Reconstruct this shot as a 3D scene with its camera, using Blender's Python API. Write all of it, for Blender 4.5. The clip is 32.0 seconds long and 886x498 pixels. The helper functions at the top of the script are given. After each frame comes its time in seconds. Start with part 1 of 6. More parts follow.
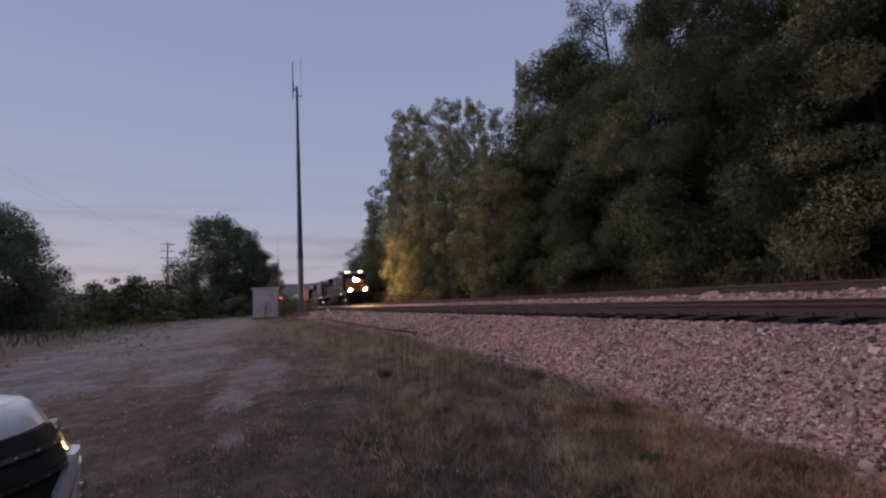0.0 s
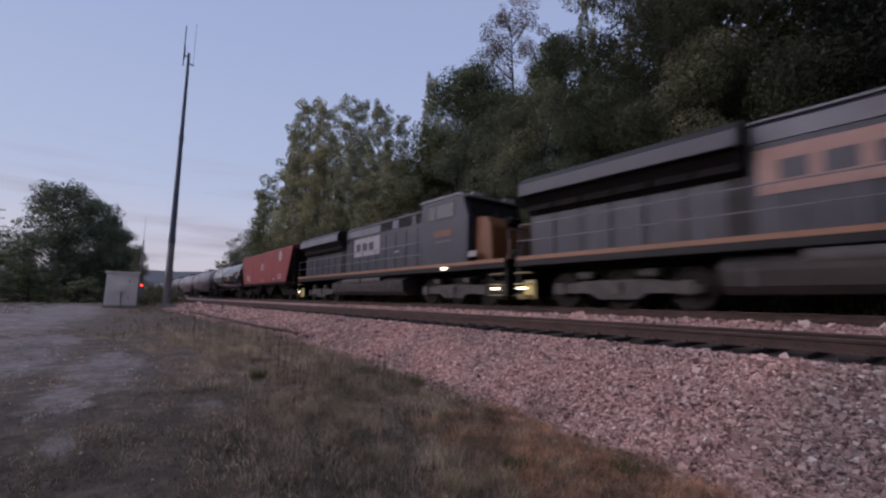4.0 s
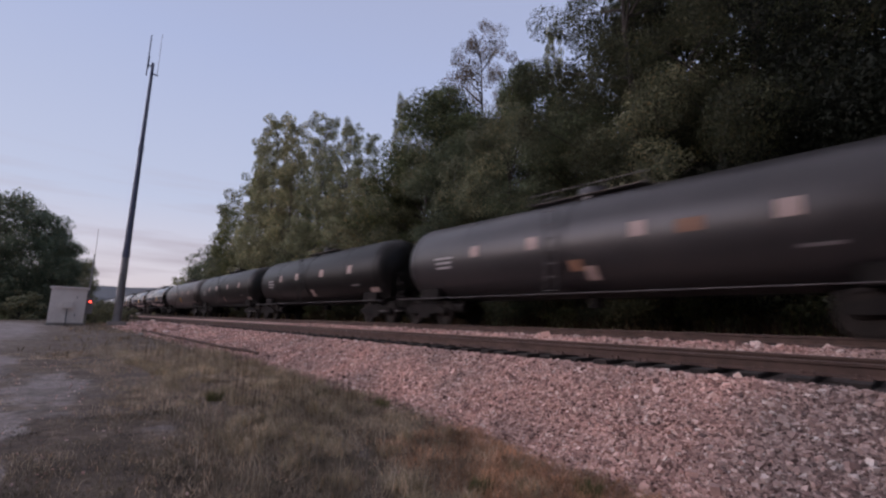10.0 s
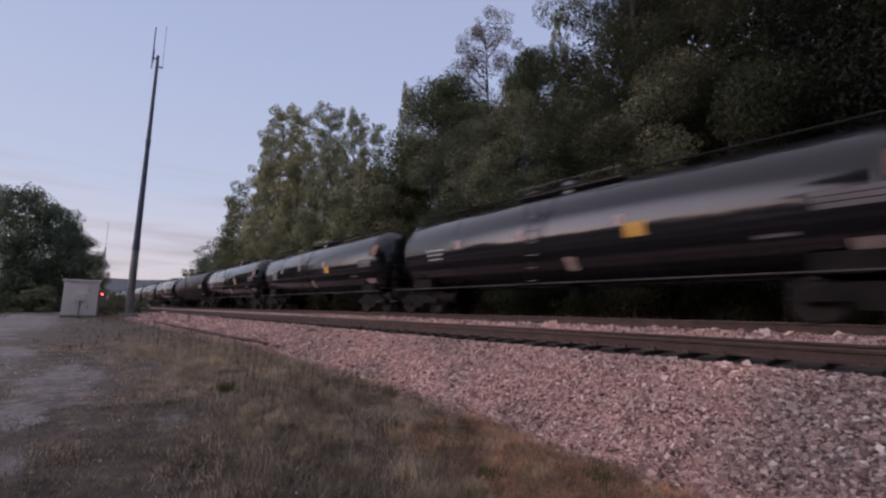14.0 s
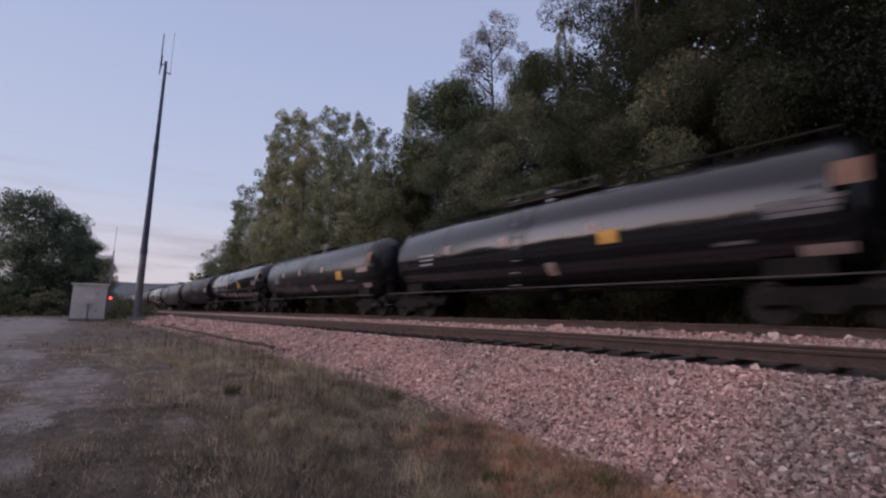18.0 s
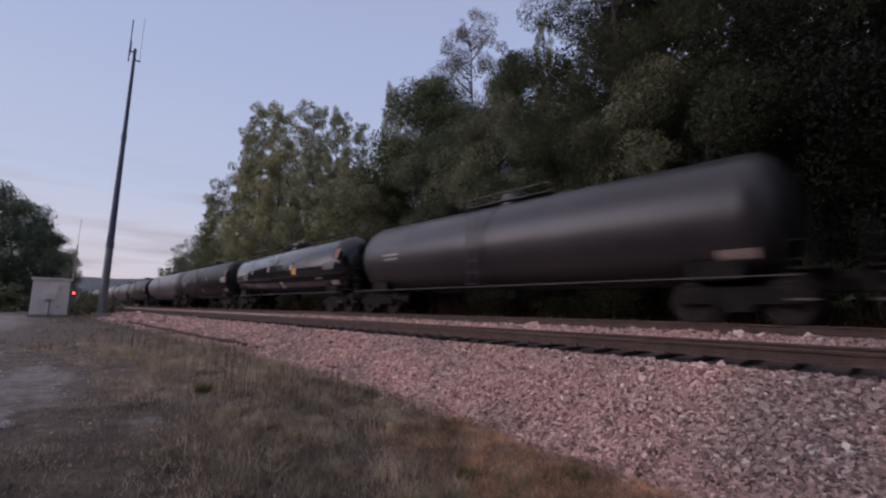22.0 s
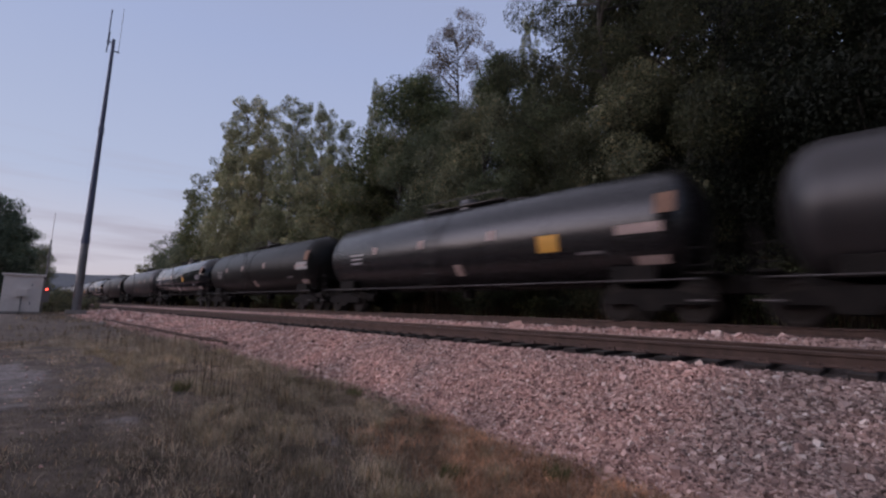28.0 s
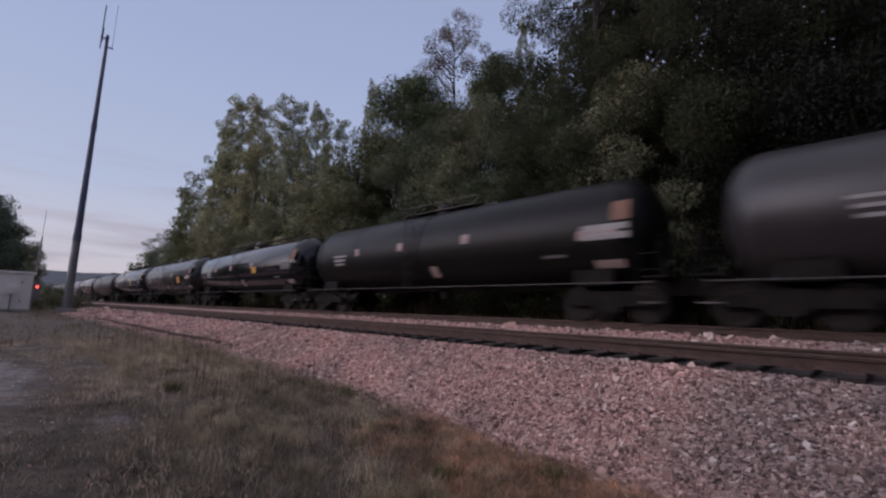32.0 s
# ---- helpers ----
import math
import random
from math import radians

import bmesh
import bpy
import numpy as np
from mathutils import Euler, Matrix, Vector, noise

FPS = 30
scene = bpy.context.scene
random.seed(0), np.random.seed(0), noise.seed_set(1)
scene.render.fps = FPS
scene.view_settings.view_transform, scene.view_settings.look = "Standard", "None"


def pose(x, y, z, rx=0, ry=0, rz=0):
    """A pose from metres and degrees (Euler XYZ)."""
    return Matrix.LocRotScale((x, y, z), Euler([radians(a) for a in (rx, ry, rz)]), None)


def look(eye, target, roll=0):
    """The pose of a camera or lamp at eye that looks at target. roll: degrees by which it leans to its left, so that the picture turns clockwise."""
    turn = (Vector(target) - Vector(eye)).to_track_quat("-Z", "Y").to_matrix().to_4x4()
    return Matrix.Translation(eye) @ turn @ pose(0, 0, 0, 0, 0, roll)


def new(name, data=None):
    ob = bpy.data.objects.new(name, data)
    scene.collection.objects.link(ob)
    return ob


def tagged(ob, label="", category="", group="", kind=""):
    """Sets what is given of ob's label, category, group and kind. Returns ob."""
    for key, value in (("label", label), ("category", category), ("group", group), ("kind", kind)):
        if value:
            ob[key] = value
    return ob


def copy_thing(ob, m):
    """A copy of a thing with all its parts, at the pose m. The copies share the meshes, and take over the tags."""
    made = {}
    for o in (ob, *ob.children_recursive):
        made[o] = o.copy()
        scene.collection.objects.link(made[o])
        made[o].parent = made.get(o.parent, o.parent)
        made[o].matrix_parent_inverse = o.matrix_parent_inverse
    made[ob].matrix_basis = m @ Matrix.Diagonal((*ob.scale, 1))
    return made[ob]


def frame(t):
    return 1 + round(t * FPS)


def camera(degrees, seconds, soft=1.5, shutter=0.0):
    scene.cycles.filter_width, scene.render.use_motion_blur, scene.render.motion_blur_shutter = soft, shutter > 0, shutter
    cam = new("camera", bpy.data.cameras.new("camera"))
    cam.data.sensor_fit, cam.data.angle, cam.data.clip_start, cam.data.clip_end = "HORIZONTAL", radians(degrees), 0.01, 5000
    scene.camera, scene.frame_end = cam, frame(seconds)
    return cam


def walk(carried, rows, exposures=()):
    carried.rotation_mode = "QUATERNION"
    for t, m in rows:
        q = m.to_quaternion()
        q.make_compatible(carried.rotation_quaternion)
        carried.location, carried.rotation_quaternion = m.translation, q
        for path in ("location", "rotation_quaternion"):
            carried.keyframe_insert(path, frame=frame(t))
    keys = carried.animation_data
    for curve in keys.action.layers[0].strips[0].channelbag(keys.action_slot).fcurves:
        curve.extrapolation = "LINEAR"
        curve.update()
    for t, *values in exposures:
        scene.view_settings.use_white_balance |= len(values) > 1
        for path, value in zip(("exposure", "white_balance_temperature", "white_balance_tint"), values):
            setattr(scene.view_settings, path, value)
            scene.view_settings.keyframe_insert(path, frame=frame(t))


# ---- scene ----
PATH = [
    (0.0, pose(0.000, 0.000, 1.500, 96.322, 3.185, 67.395)),
    (0.5, pose(0.000, 0.000, 1.500, 96.568, 2.612, 67.305)),
    (1.0, pose(0.000, 0.000, 1.500, 96.574, 2.251, 67.356)),
    (1.5, pose(0.000, 0.000, 1.500, 96.515, 1.972, 67.518)),
    (2.0, pose(0.000, 0.000, 1.500, 96.494, 1.077, 65.322)),
    (2.5, pose(0.000, 0.000, 1.500, 96.397, 0.263, 62.752)),
    (3.0, pose(0.000, 0.000, 1.500, 96.438, -0.290, 59.862)),
    (3.5, pose(0.000, 0.000, 1.500, 96.530, -0.691, 55.969)),
    (5.5, pose(0.000, 0.000, 1.500, 96.996, -1.565, 51.016)),
    (6.0, pose(0.000, 0.000, 1.500, 97.403, -1.480, 51.034)),
    (6.5, pose(0.000, 0.000, 1.500, 97.927, -1.535, 50.976)),
    (7.0, pose(0.000, 0.000, 1.500, 98.770, -1.573, 50.676)),
    (7.5, pose(0.000, 0.000, 1.500, 99.192, -1.490, 50.227)),
    (8.0, pose(0.000, 0.000, 1.500, 99.278, -1.530, 49.699)),
    (8.5, pose(0.000, 0.000, 1.500, 99.353, -1.623, 49.170)),
    (9.0, pose(0.000, 0.000, 1.500, 99.409, -1.587, 48.975)),
    (9.5, pose(0.000, 0.000, 1.500, 99.393, -1.564, 48.950)),
    (10.0, pose(0.000, 0.000, 1.500, 99.288, -1.442, 49.046)),
    (10.5, pose(0.000, 0.000, 1.500, 99.044, -1.365, 49.182)),
    (11.0, pose(0.000, 0.000, 1.500, 98.809, -1.253, 49.358)),
    (11.5, pose(0.000, 0.000, 1.500, 98.606, -1.112, 49.555)),
    (12.0, pose(0.000, 0.000, 1.500, 98.413, -1.045, 49.784)),
    (12.5, pose(0.000, 0.000, 1.500, 98.278, -1.008, 49.935)),
    (13.0, pose(0.000, 0.000, 1.500, 98.114, -1.007, 50.073)),
    (13.5, pose(0.000, 0.000, 1.500, 97.982, -0.990, 50.067)),
    (14.0, pose(0.000, 0.000, 1.500, 97.965, -1.052, 49.972)),
    (14.5, pose(0.000, 0.000, 1.500, 98.019, -1.035, 49.923)),
    (16.5, pose(0.000, 0.000, 1.500, 98.553, -1.029, 50.147)),
    (17.0, pose(0.000, 0.000, 1.500, 98.522, -0.988, 50.296)),
    (17.5, pose(0.000, 0.000, 1.500, 98.455, -1.017, 50.536)),
    (18.0, pose(0.000, 0.000, 1.500, 98.389, -1.050, 50.666)),
    (18.5, pose(0.000, 0.000, 1.500, 98.462, -1.135, 50.646)),
    (19.0, pose(0.000, 0.000, 1.500, 98.578, -1.130, 50.443)),
    (19.5, pose(0.000, 0.000, 1.500, 98.707, -1.026, 50.103)),
    (20.0, pose(0.000, 0.000, 1.500, 98.699, -0.945, 49.609)),
    (20.5, pose(0.000, 0.000, 1.500, 98.718, -0.980, 48.927)),
    (21.0, pose(0.000, 0.000, 1.500, 98.552, -1.036, 48.250)),
    (21.5, pose(0.000, 0.000, 1.500, 98.341, -1.146, 47.848)),
    (22.0, pose(0.000, 0.000, 1.500, 98.111, -1.258, 47.709)),
    (22.5, pose(0.000, 0.000, 1.500, 98.020, -1.379, 47.593)),
    (23.0, pose(0.000, 0.000, 1.500, 97.902, -1.515, 47.381)),
    (23.5, pose(0.000, 0.000, 1.500, 97.801, -1.558, 47.088)),
    (24.0, pose(0.000, 0.000, 1.500, 97.789, -1.607, 46.877)),
    (24.5, pose(0.000, 0.000, 1.500, 97.790, -1.690, 46.688)),
    (25.0, pose(0.000, 0.000, 1.500, 97.834, -1.688, 46.553)),
    (25.5, pose(0.000, 0.000, 1.500, 97.838, -1.662, 46.440)),
    (27.5, pose(0.000, 0.000, 1.500, 97.929, -1.510, 45.924)),
    (28.0, pose(0.000, 0.000, 1.500, 98.038, -1.558, 45.678)),
    (28.5, pose(0.000, 0.000, 1.500, 98.104, -1.662, 45.448)),
    (29.0, pose(0.000, 0.000, 1.500, 98.284, -1.802, 45.205)),
    (29.5, pose(0.000, 0.000, 1.500, 98.418, -1.864, 45.077)),
    (30.0, pose(0.000, 0.000, 1.500, 98.463, -1.975, 44.928)),
    (30.5, pose(0.000, 0.000, 1.500, 98.457, -2.005, 44.903)),
    (31.0, pose(0.000, 0.000, 1.500, 98.325, -2.020, 44.861)),
    (31.5, pose(0.000, 0.000, 1.500, 98.193, -2.009, 44.893)),
    (32.0, pose(0.000, 0.000, 1.500, 98.124, -1.934, 44.950)),
]

cam = camera(89.8, 32.0, soft=2.3, shutter=0.5)
walk(cam, PATH, exposures=[(0.0, -0.5, 6550, 15), (2.0, -0.45, 6550, 15), (2.5, -0.4, 6500, 15), (3.5, -0.2, 6350, 13), (6.0, 0.12, 6900, 14), (13.0, 0.08, 6850, 13), (20.0, 0.04, 6750, 13), (32.0, -0.1, 6600, 12)])

# ---- light: clear dusk sky just after sunset ----
world = bpy.data.worlds.new("dusk")
scene.world = world
world.use_nodes = True
wt = world.node_tree
wt.nodes.clear()
w_out = wt.nodes.new("ShaderNodeOutputWorld")
w_bg = wt.nodes.new("ShaderNodeBackground")
w_bg.inputs["Strength"].default_value = 0.1
w_sky = wt.nodes.new("ShaderNodeTexSky")
w_sky.sky_type = "NISHITA"
w_sky.sun_disc = False
w_sky.sun_elevation = radians(3.0)
w_sky.sun_rotation = radians(250)
w_sky.air_density, w_sky.dust_density, w_sky.ozone_density = 1.0, 0.6, 4.0
w_co = wt.nodes.new("ShaderNodeTexCoord")
w_sep = wt.nodes.new("ShaderNodeSeparateXYZ")
wt.links.new(w_co.outputs["Generated"], w_sep.inputs[0])
w_ramp = wt.nodes.new("ShaderNodeValToRGB")
wt.links.new(w_sep.outputs["Z"], w_ramp.inputs[0])
els = w_ramp.color_ramp.elements
els[0].position, els[0].color = 0.0, (0.72, 0.65, 0.72, 1)
els[1].position, els[1].color = 1.0, (0.34, 0.38, 0.58, 1)
for pos, c in ((0.10, (0.71, 0.705, 0.83, 1)), (0.22, (0.56, 0.645, 0.87, 1)), (0.5, (0.45, 0.545, 0.83, 1))):
    e = els.new(pos)
    e.color = c
# thin streaks of cloud low over the horizon
w_map = wt.nodes.new("ShaderNodeMapping")
w_map.inputs["Scale"].default_value = (2.0, 2.0, 22.0)
wt.links.new(w_co.outputs["Generated"], w_map.inputs[0])
w_noise = wt.nodes.new("ShaderNodeTexNoise")
w_noise.inputs["Scale"].default_value = 1.6
w_noise.inputs["Detail"].default_value = 5
wt.links.new(w_map.outputs[0], w_noise.inputs["Vector"])
w_cr = wt.nodes.new("ShaderNodeValToRGB")
w_cr.color_ramp.elements[0].position, w_cr.color_ramp.elements[1].position = 0.50, 0.68
wt.links.new(w_noise.outputs[0], w_cr.inputs[0])
w_low = wt.nodes.new("ShaderNodeMapRange")
w_low.inputs[1].default_value, w_low.inputs[2].default_value = 0.30, 0.06
w_low.inputs[3].default_value, w_low.inputs[4].default_value = 0.0, 0.8
wt.links.new(w_sep.outputs["Z"], w_low.inputs[0])
w_mul = wt.nodes.new("ShaderNodeMath")
w_mul.operation = "MULTIPLY"
wt.links.new(w_cr.outputs[0], w_mul.inputs[0])
wt.links.new(w_low.outputs[0], w_mul.inputs[1])
w_cl = wt.nodes.new("ShaderNodeMixRGB")
w_cl.inputs[2].default_value = (0.47, 0.43, 0.53, 1)
wt.links.new(w_mul.outputs[0], w_cl.inputs[0])
wt.links.new(w_ramp.outputs[0], w_cl.inputs[1])
w_gain = wt.nodes.new("ShaderNodeMixRGB")
w_gain.blend_type = "MULTIPLY"
w_gain.inputs[0].default_value = 1.0
w_gain.inputs[2].default_value = (9.0, 9.0, 9.0, 1)
wt.links.new(w_cl.outputs[0], w_gain.inputs[1])
# the sky away from the sunset is dimmer
w_east = wt.nodes.new("ShaderNodeVectorMath")
w_east.operation = "DOT_PRODUCT"
w_east.inputs[1].default_value = (0.8, -0.6, 0.0)
wt.links.new(w_co.outputs["Generated"], w_east.inputs[0])
w_dim = wt.nodes.new("ShaderNodeMapRange")
w_dim.interpolation_type = "SMOOTHSTEP"
w_dim.inputs[1].default_value, w_dim.inputs[2].default_value = -0.3, 1.0
w_dim.inputs[3].default_value, w_dim.inputs[4].default_value = 1.0, 0.5
wt.links.new(w_east.outputs["Value"], w_dim.inputs[0])
w_fade = wt.nodes.new("ShaderNodeMixRGB")
w_fade.blend_type = "MULTIPLY"
w_fade.inputs[0].default_value = 1.0
wt.links.new(w_gain.outputs[0], w_fade.inputs[1])
wt.links.new(w_dim.outputs[0], w_fade.inputs[2])
w_mix = wt.nodes.new("ShaderNodeMixRGB")
w_mix.inputs[0].default_value = 0.92
wt.links.new(w_sky.outputs[0], w_mix.inputs[1])
wt.links.new(w_fade.outputs[0], w_mix.inputs[2])
# afterglow low over the place where the sun went down, behind the lot
w_west = wt.nodes.new("ShaderNodeVectorMath")
w_west.operation = "DOT_PRODUCT"
w_west.inputs[1].default_value = (-0.34, -0.92, 0.18)
wt.links.new(w_co.outputs["Generated"], w_west.inputs[0])
w_glow = wt.nodes.new("ShaderNodeMapRange")
w_glow.interpolation_type = "SMOOTHERSTEP"
w_glow.inputs[1].default_value, w_glow.inputs[2].default_value = 0.72, 1.0
wt.links.new(w_west.outputs["Value"], w_glow.inputs[0])
w_tint = wt.nodes.new("ShaderNodeMixRGB")
w_tint.inputs[1].default_value = (1, 1, 1, 1)
w_tint.inputs[2].default_value = (7.2, 5.7, 4.9, 1)
wt.links.new(w_glow.outputs[0], w_tint.inputs[0])
w_sum = wt.nodes.new("ShaderNodeMixRGB")
w_sum.blend_type = "MULTIPLY"
w_sum.inputs[0].default_value = 1.0
wt.links.new(w_mix.outputs[0], w_sum.inputs[1])
wt.links.new(w_tint.outputs[0], w_sum.inputs[2])
wt.links.new(w_sum.outputs[0], w_bg.inputs["Color"])
wt.links.new(w_bg.outputs[0], w_out.inputs[0])
sun_data = bpy.data.lights.new("sun", "SUN")
sun_data.energy, sun_data.angle, sun_data.color = 0.5, radians(110), (1.0, 0.86, 0.78)
sun = new("sun", sun_data)
sun.matrix_basis = look((0, 0, 40), (15, 17, 0))


# ---- materials ----
def nodes_of(name):
    m = bpy.data.materials.new(name)
    m.use_nodes = True
    nt = m.node_tree
    return m, nt, nt.nodes["Principled BSDF"]


def ramp_node(nt, fac, stops):
    r = nt.nodes.new("ShaderNodeValToRGB")
    es = r.color_ramp.elements
    while len(es) < len(stops):
        es.new(0.5)
    for e, (pos, c) in zip(es, stops):
        e.position, e.color = pos, (*c, 1)
    nt.links.new(fac, r.inputs[0])
    return r.outputs[0]


def noise_node(nt, scale, detail=4.0, rough=0.55, co="Object", stretch=None):
    tc = nt.nodes.new("ShaderNodeTexCoord")
    n = nt.nodes.new("ShaderNodeTexNoise")
    n.inputs["Scale"].default_value, n.inputs["Detail"].default_value, n.inputs["Roughness"].default_value = scale, detail, rough
    if stretch:
        mp = nt.nodes.new("ShaderNodeMapping")
        mp.inputs["Scale"].default_value = stretch
        nt.links.new(tc.outputs[co], mp.inputs[0])
        nt.links.new(mp.outputs[0], n.inputs["Vector"])
    else:
        nt.links.new(tc.outputs[co], n.inputs["Vector"])
    return n.outputs[0]


def mixc(nt, fac, a, b, mode="MIX"):
    m = nt.nodes.new("ShaderNodeMixRGB")
    m.blend_type = mode
    for i, v in enumerate((fac, a, b)):
        if isinstance(v, (float, int)):
            m.inputs[i].default_value = v
        elif isinstance(v, tuple):
            m.inputs[i].default_value = (*v, 1)
        else:
            nt.links.new(v, m.inputs[i])
    return m.outputs[0]


def bump(nt, bsdf, height, strength=0.3, distance=0.02):
    b = nt.nodes.new("ShaderNodeBump")
    b.inputs["Strength"].default_value, b.inputs["Distance"].default_value = strength, distance
    nt.links.new(height, b.inputs["Height"])
    nt.links.new(b.outputs[0], bsdf.inputs["Normal"])


def surface(name, c1, c2, rough=0.7, metal=0.0, scale=3.0, grain=40.0, dirt=None, dirt_amount=0.5, stretch=None, bump_strength=0.15, per_object=0.0, coat=0.0):
    """Two tones mottled at one scale, a finer grain, and stains of a third colour."""
    m, nt, b = nodes_of(name)
    col = ramp_node(nt, noise_node(nt, scale, 5, stretch=stretch), ((0.3, c1), (0.7, c2)))
    fine = noise_node(nt, grain, 3)
    col = mixc(nt, 0.35, col, ramp_node(nt, fine, ((0.3, (0.6, 0.6, 0.6)), (0.7, (1.25, 1.25, 1.25)))), "MULTIPLY")
    if dirt:
        f = ramp_node(nt, noise_node(nt, scale * 0.6, 6, 0.65, stretch=stretch), ((0.48, (0, 0, 0)), (0.68, (dirt_amount,) * 3)))
        col = mixc(nt, f, col, dirt)
    if per_object:
        oi = nt.nodes.new("ShaderNodeObjectInfo")
        col = mixc(nt, 1.0, col, ramp_node(nt, oi.outputs["Random"], ((0, (1 - per_object,) * 3), (1, (1 + per_object,) * 3))), "MULTIPLY")
    nt.links.new(col, b.inputs["Base Color"])
    rr = nt.nodes.new("ShaderNodeMapRange")
    rr.inputs[3].default_value, rr.inputs[4].default_value = max(rough - 0.12, 0.03), min(rough + 0.12, 1)
    nt.links.new(fine, rr.inputs[0])
    nt.links.new(rr.outputs[0], b.inputs["Roughness"])
    b.inputs["Metallic"].default_value = metal
    b.inputs["Coat Weight"].default_value = coat
    if bump_strength:
        bump(nt, b, fine, bump_strength, 0.01)
    return m


def glow(name, colour, strength):
    m, nt, b = nodes_of(name)
    b.inputs["Base Color"].default_value = (*colour, 1)
    b.inputs["Emission Color"].default_value = (*colour, 1)
    b.inputs["Emission Strength"].default_value = strength
    return m


def leafy(name, c1, c2, c3, patch=0.35, low=0.6):
    m, nt, b = nodes_of(name)
    g = nt.nodes.new("ShaderNodeNewGeometry")
    col = ramp_node(nt, g.outputs["Random Per Island"], ((0.0, c1), (0.45, c2), (0.85, c3), (1.0, tuple(v * k for v, k in zip(c3, (1.25, 0.95, 0.8))))))
    big = ramp_node(nt, noise_node(nt, patch, 4), ((0.35, (low, low * 1.02, low)), (0.65, (1.2, 1.2, 1.15))))
    col = mixc(nt, 1.0, col, big, "MULTIPLY")
    mid = ramp_node(nt, noise_node(nt, patch * 2.6, 3), ((0.36, (0.62, 0.63, 0.64)), (0.62, (1.25, 1.24, 1.2))))
    col = mixc(nt, 1.0, col, mid, "MULTIPLY")
    oi = nt.nodes.new("ShaderNodeObjectInfo")
    col = mixc(nt, 1.0, col, ramp_node(nt, oi.outputs["Random"], ((0, (0.8, 0.85, 0.85)), (1, (1.2, 1.1, 1.0)))), "MULTIPLY")
    nt.links.new(col, b.inputs["Base Color"])
    b.inputs["Roughness"].default_value = 0.65
    b.inputs["Specular IOR Level"].default_value = 0.25
    tr = nt.nodes.new("ShaderNodeBsdfTranslucent")
    nt.links.new(col, tr.inputs["Color"])
    ms = nt.nodes.new("ShaderNodeMixShader")
    ms.inputs[0].default_value = 0.35
    nt.links.new(b.outputs[0], ms.inputs[1])
    nt.links.new(tr.outputs[0], ms.inputs[2])
    nt.links.new(ms.outputs[0], nt.nodes["Material Output"].inputs["Surface"])
    return m


def stones(name, joined):
    m, nt, b = nodes_of(name)
    if joined == "single":
        f = nt.nodes.new("ShaderNodeObjectInfo").outputs["Random"]
    elif joined:
        g = nt.nodes.new("ShaderNodeNewGeometry")
        f = g.outputs["Random Per Island"]
    else:
        tc = nt.nodes.new("ShaderNodeTexCoord")
        v = nt.nodes.new("ShaderNodeTexVoronoi")
        v.inputs["Scale"].default_value = 14.0
        nt.links.new(tc.outputs["Object"], v.inputs["Vector"])
        f = v.outputs["Color"]
        bump(nt, b, v.outputs["Distance"], 1.0, 0.05)
    col = ramp_node(nt, f, ((0.0, (0.16, 0.10, 0.088)), (0.25, (0.44, 0.28, 0.243)), (0.6, (0.66, 0.435, 0.37)), (0.88, (0.82, 0.59, 0.515)), (1.0, (0.90, 0.77, 0.70))))
    grey = ramp_node(nt, f, ((0.0, (0.09, 0.072, 0.066)), (0.4, (0.25, 0.197, 0.18)), (0.8, (0.42, 0.335, 0.305)), (0.93, (0.52, 0.43, 0.39)), (1.0, (0.85, 0.76, 0.70))))
    where = nt.nodes.new("ShaderNodeSeparateXYZ")
    at = nt.nodes.new("ShaderNodeNewGeometry")
    nt.links.new(at.outputs["Position"], where.inputs[0])
    wob = nt.nodes.new("ShaderNodeMath")
    wob.operation = "MULTIPLY_ADD"
    wob.inputs[1].default_value = 1.6
    nt.links.new(noise_node(nt, 0.7, 3), wob.inputs[0])
    nt.links.new(where.outputs["X"], wob.inputs[2])
    old = nt.nodes.new("ShaderNodeMapRange")
    old.inputs[1].default_value, old.inputs[2].default_value = -1.5, 1.3
    nt.links.new(wob.outputs[0], old.inputs[0])
    col = mixc(nt, old.outputs[0], col, grey)
    big = ramp_node(nt, noise_node(nt, 0.9, 4), ((0.3, (0.74, 0.78, 0.80)), (0.7, (1.14, 1.06, 1.04))))
    col = mixc(nt, 1.0, col, big, "MULTIPLY")
    col = mixc(nt, 0.4, col, ramp_node(nt, noise_node(nt, 60, 3), ((0.3, (0.6, 0.6, 0.6)), (0.7, (1.2, 1.2, 1.2)))), "MULTIPLY")
    if not joined:
        # oil and brake dust along both tracks, with rail shadow put into the colour
        tc = nt.nodes.new("ShaderNodeTexCoord")
        sp = nt.nodes.new("ShaderNodeSeparateXYZ")
        nt.links.new(tc.outputs["Object"], sp.inputs[0])
        for mid in (7.8, 12.0):
            off = nt.nodes.new("ShaderNodeMath")
            off.operation = "SUBTRACT"
            off.inputs[1].default_value = mid
            nt.links.new(sp.outputs["Y"], off.inputs[0])
            ab = nt.nodes.new("ShaderNodeMath")
            ab.operation = "ABSOLUTE"
            nt.links.new(off.outputs[0], ab.inputs[0])
            mr = nt.nodes.new("ShaderNodeMapRange")
            mr.inputs[1].default_value, mr.inputs[2].default_value = 1.5, 1.32
            mr.inputs[4].default_value = 0.95
            nt.links.new(ab.outputs[0], mr.inputs[0])
            col = mixc(nt, mr.outputs[0], col, (0.05, 0.038, 0.033))
    nt.links.new(col, b.inputs["Base Color"])
    b.inputs["Roughness"].default_value = 0.9
    return m


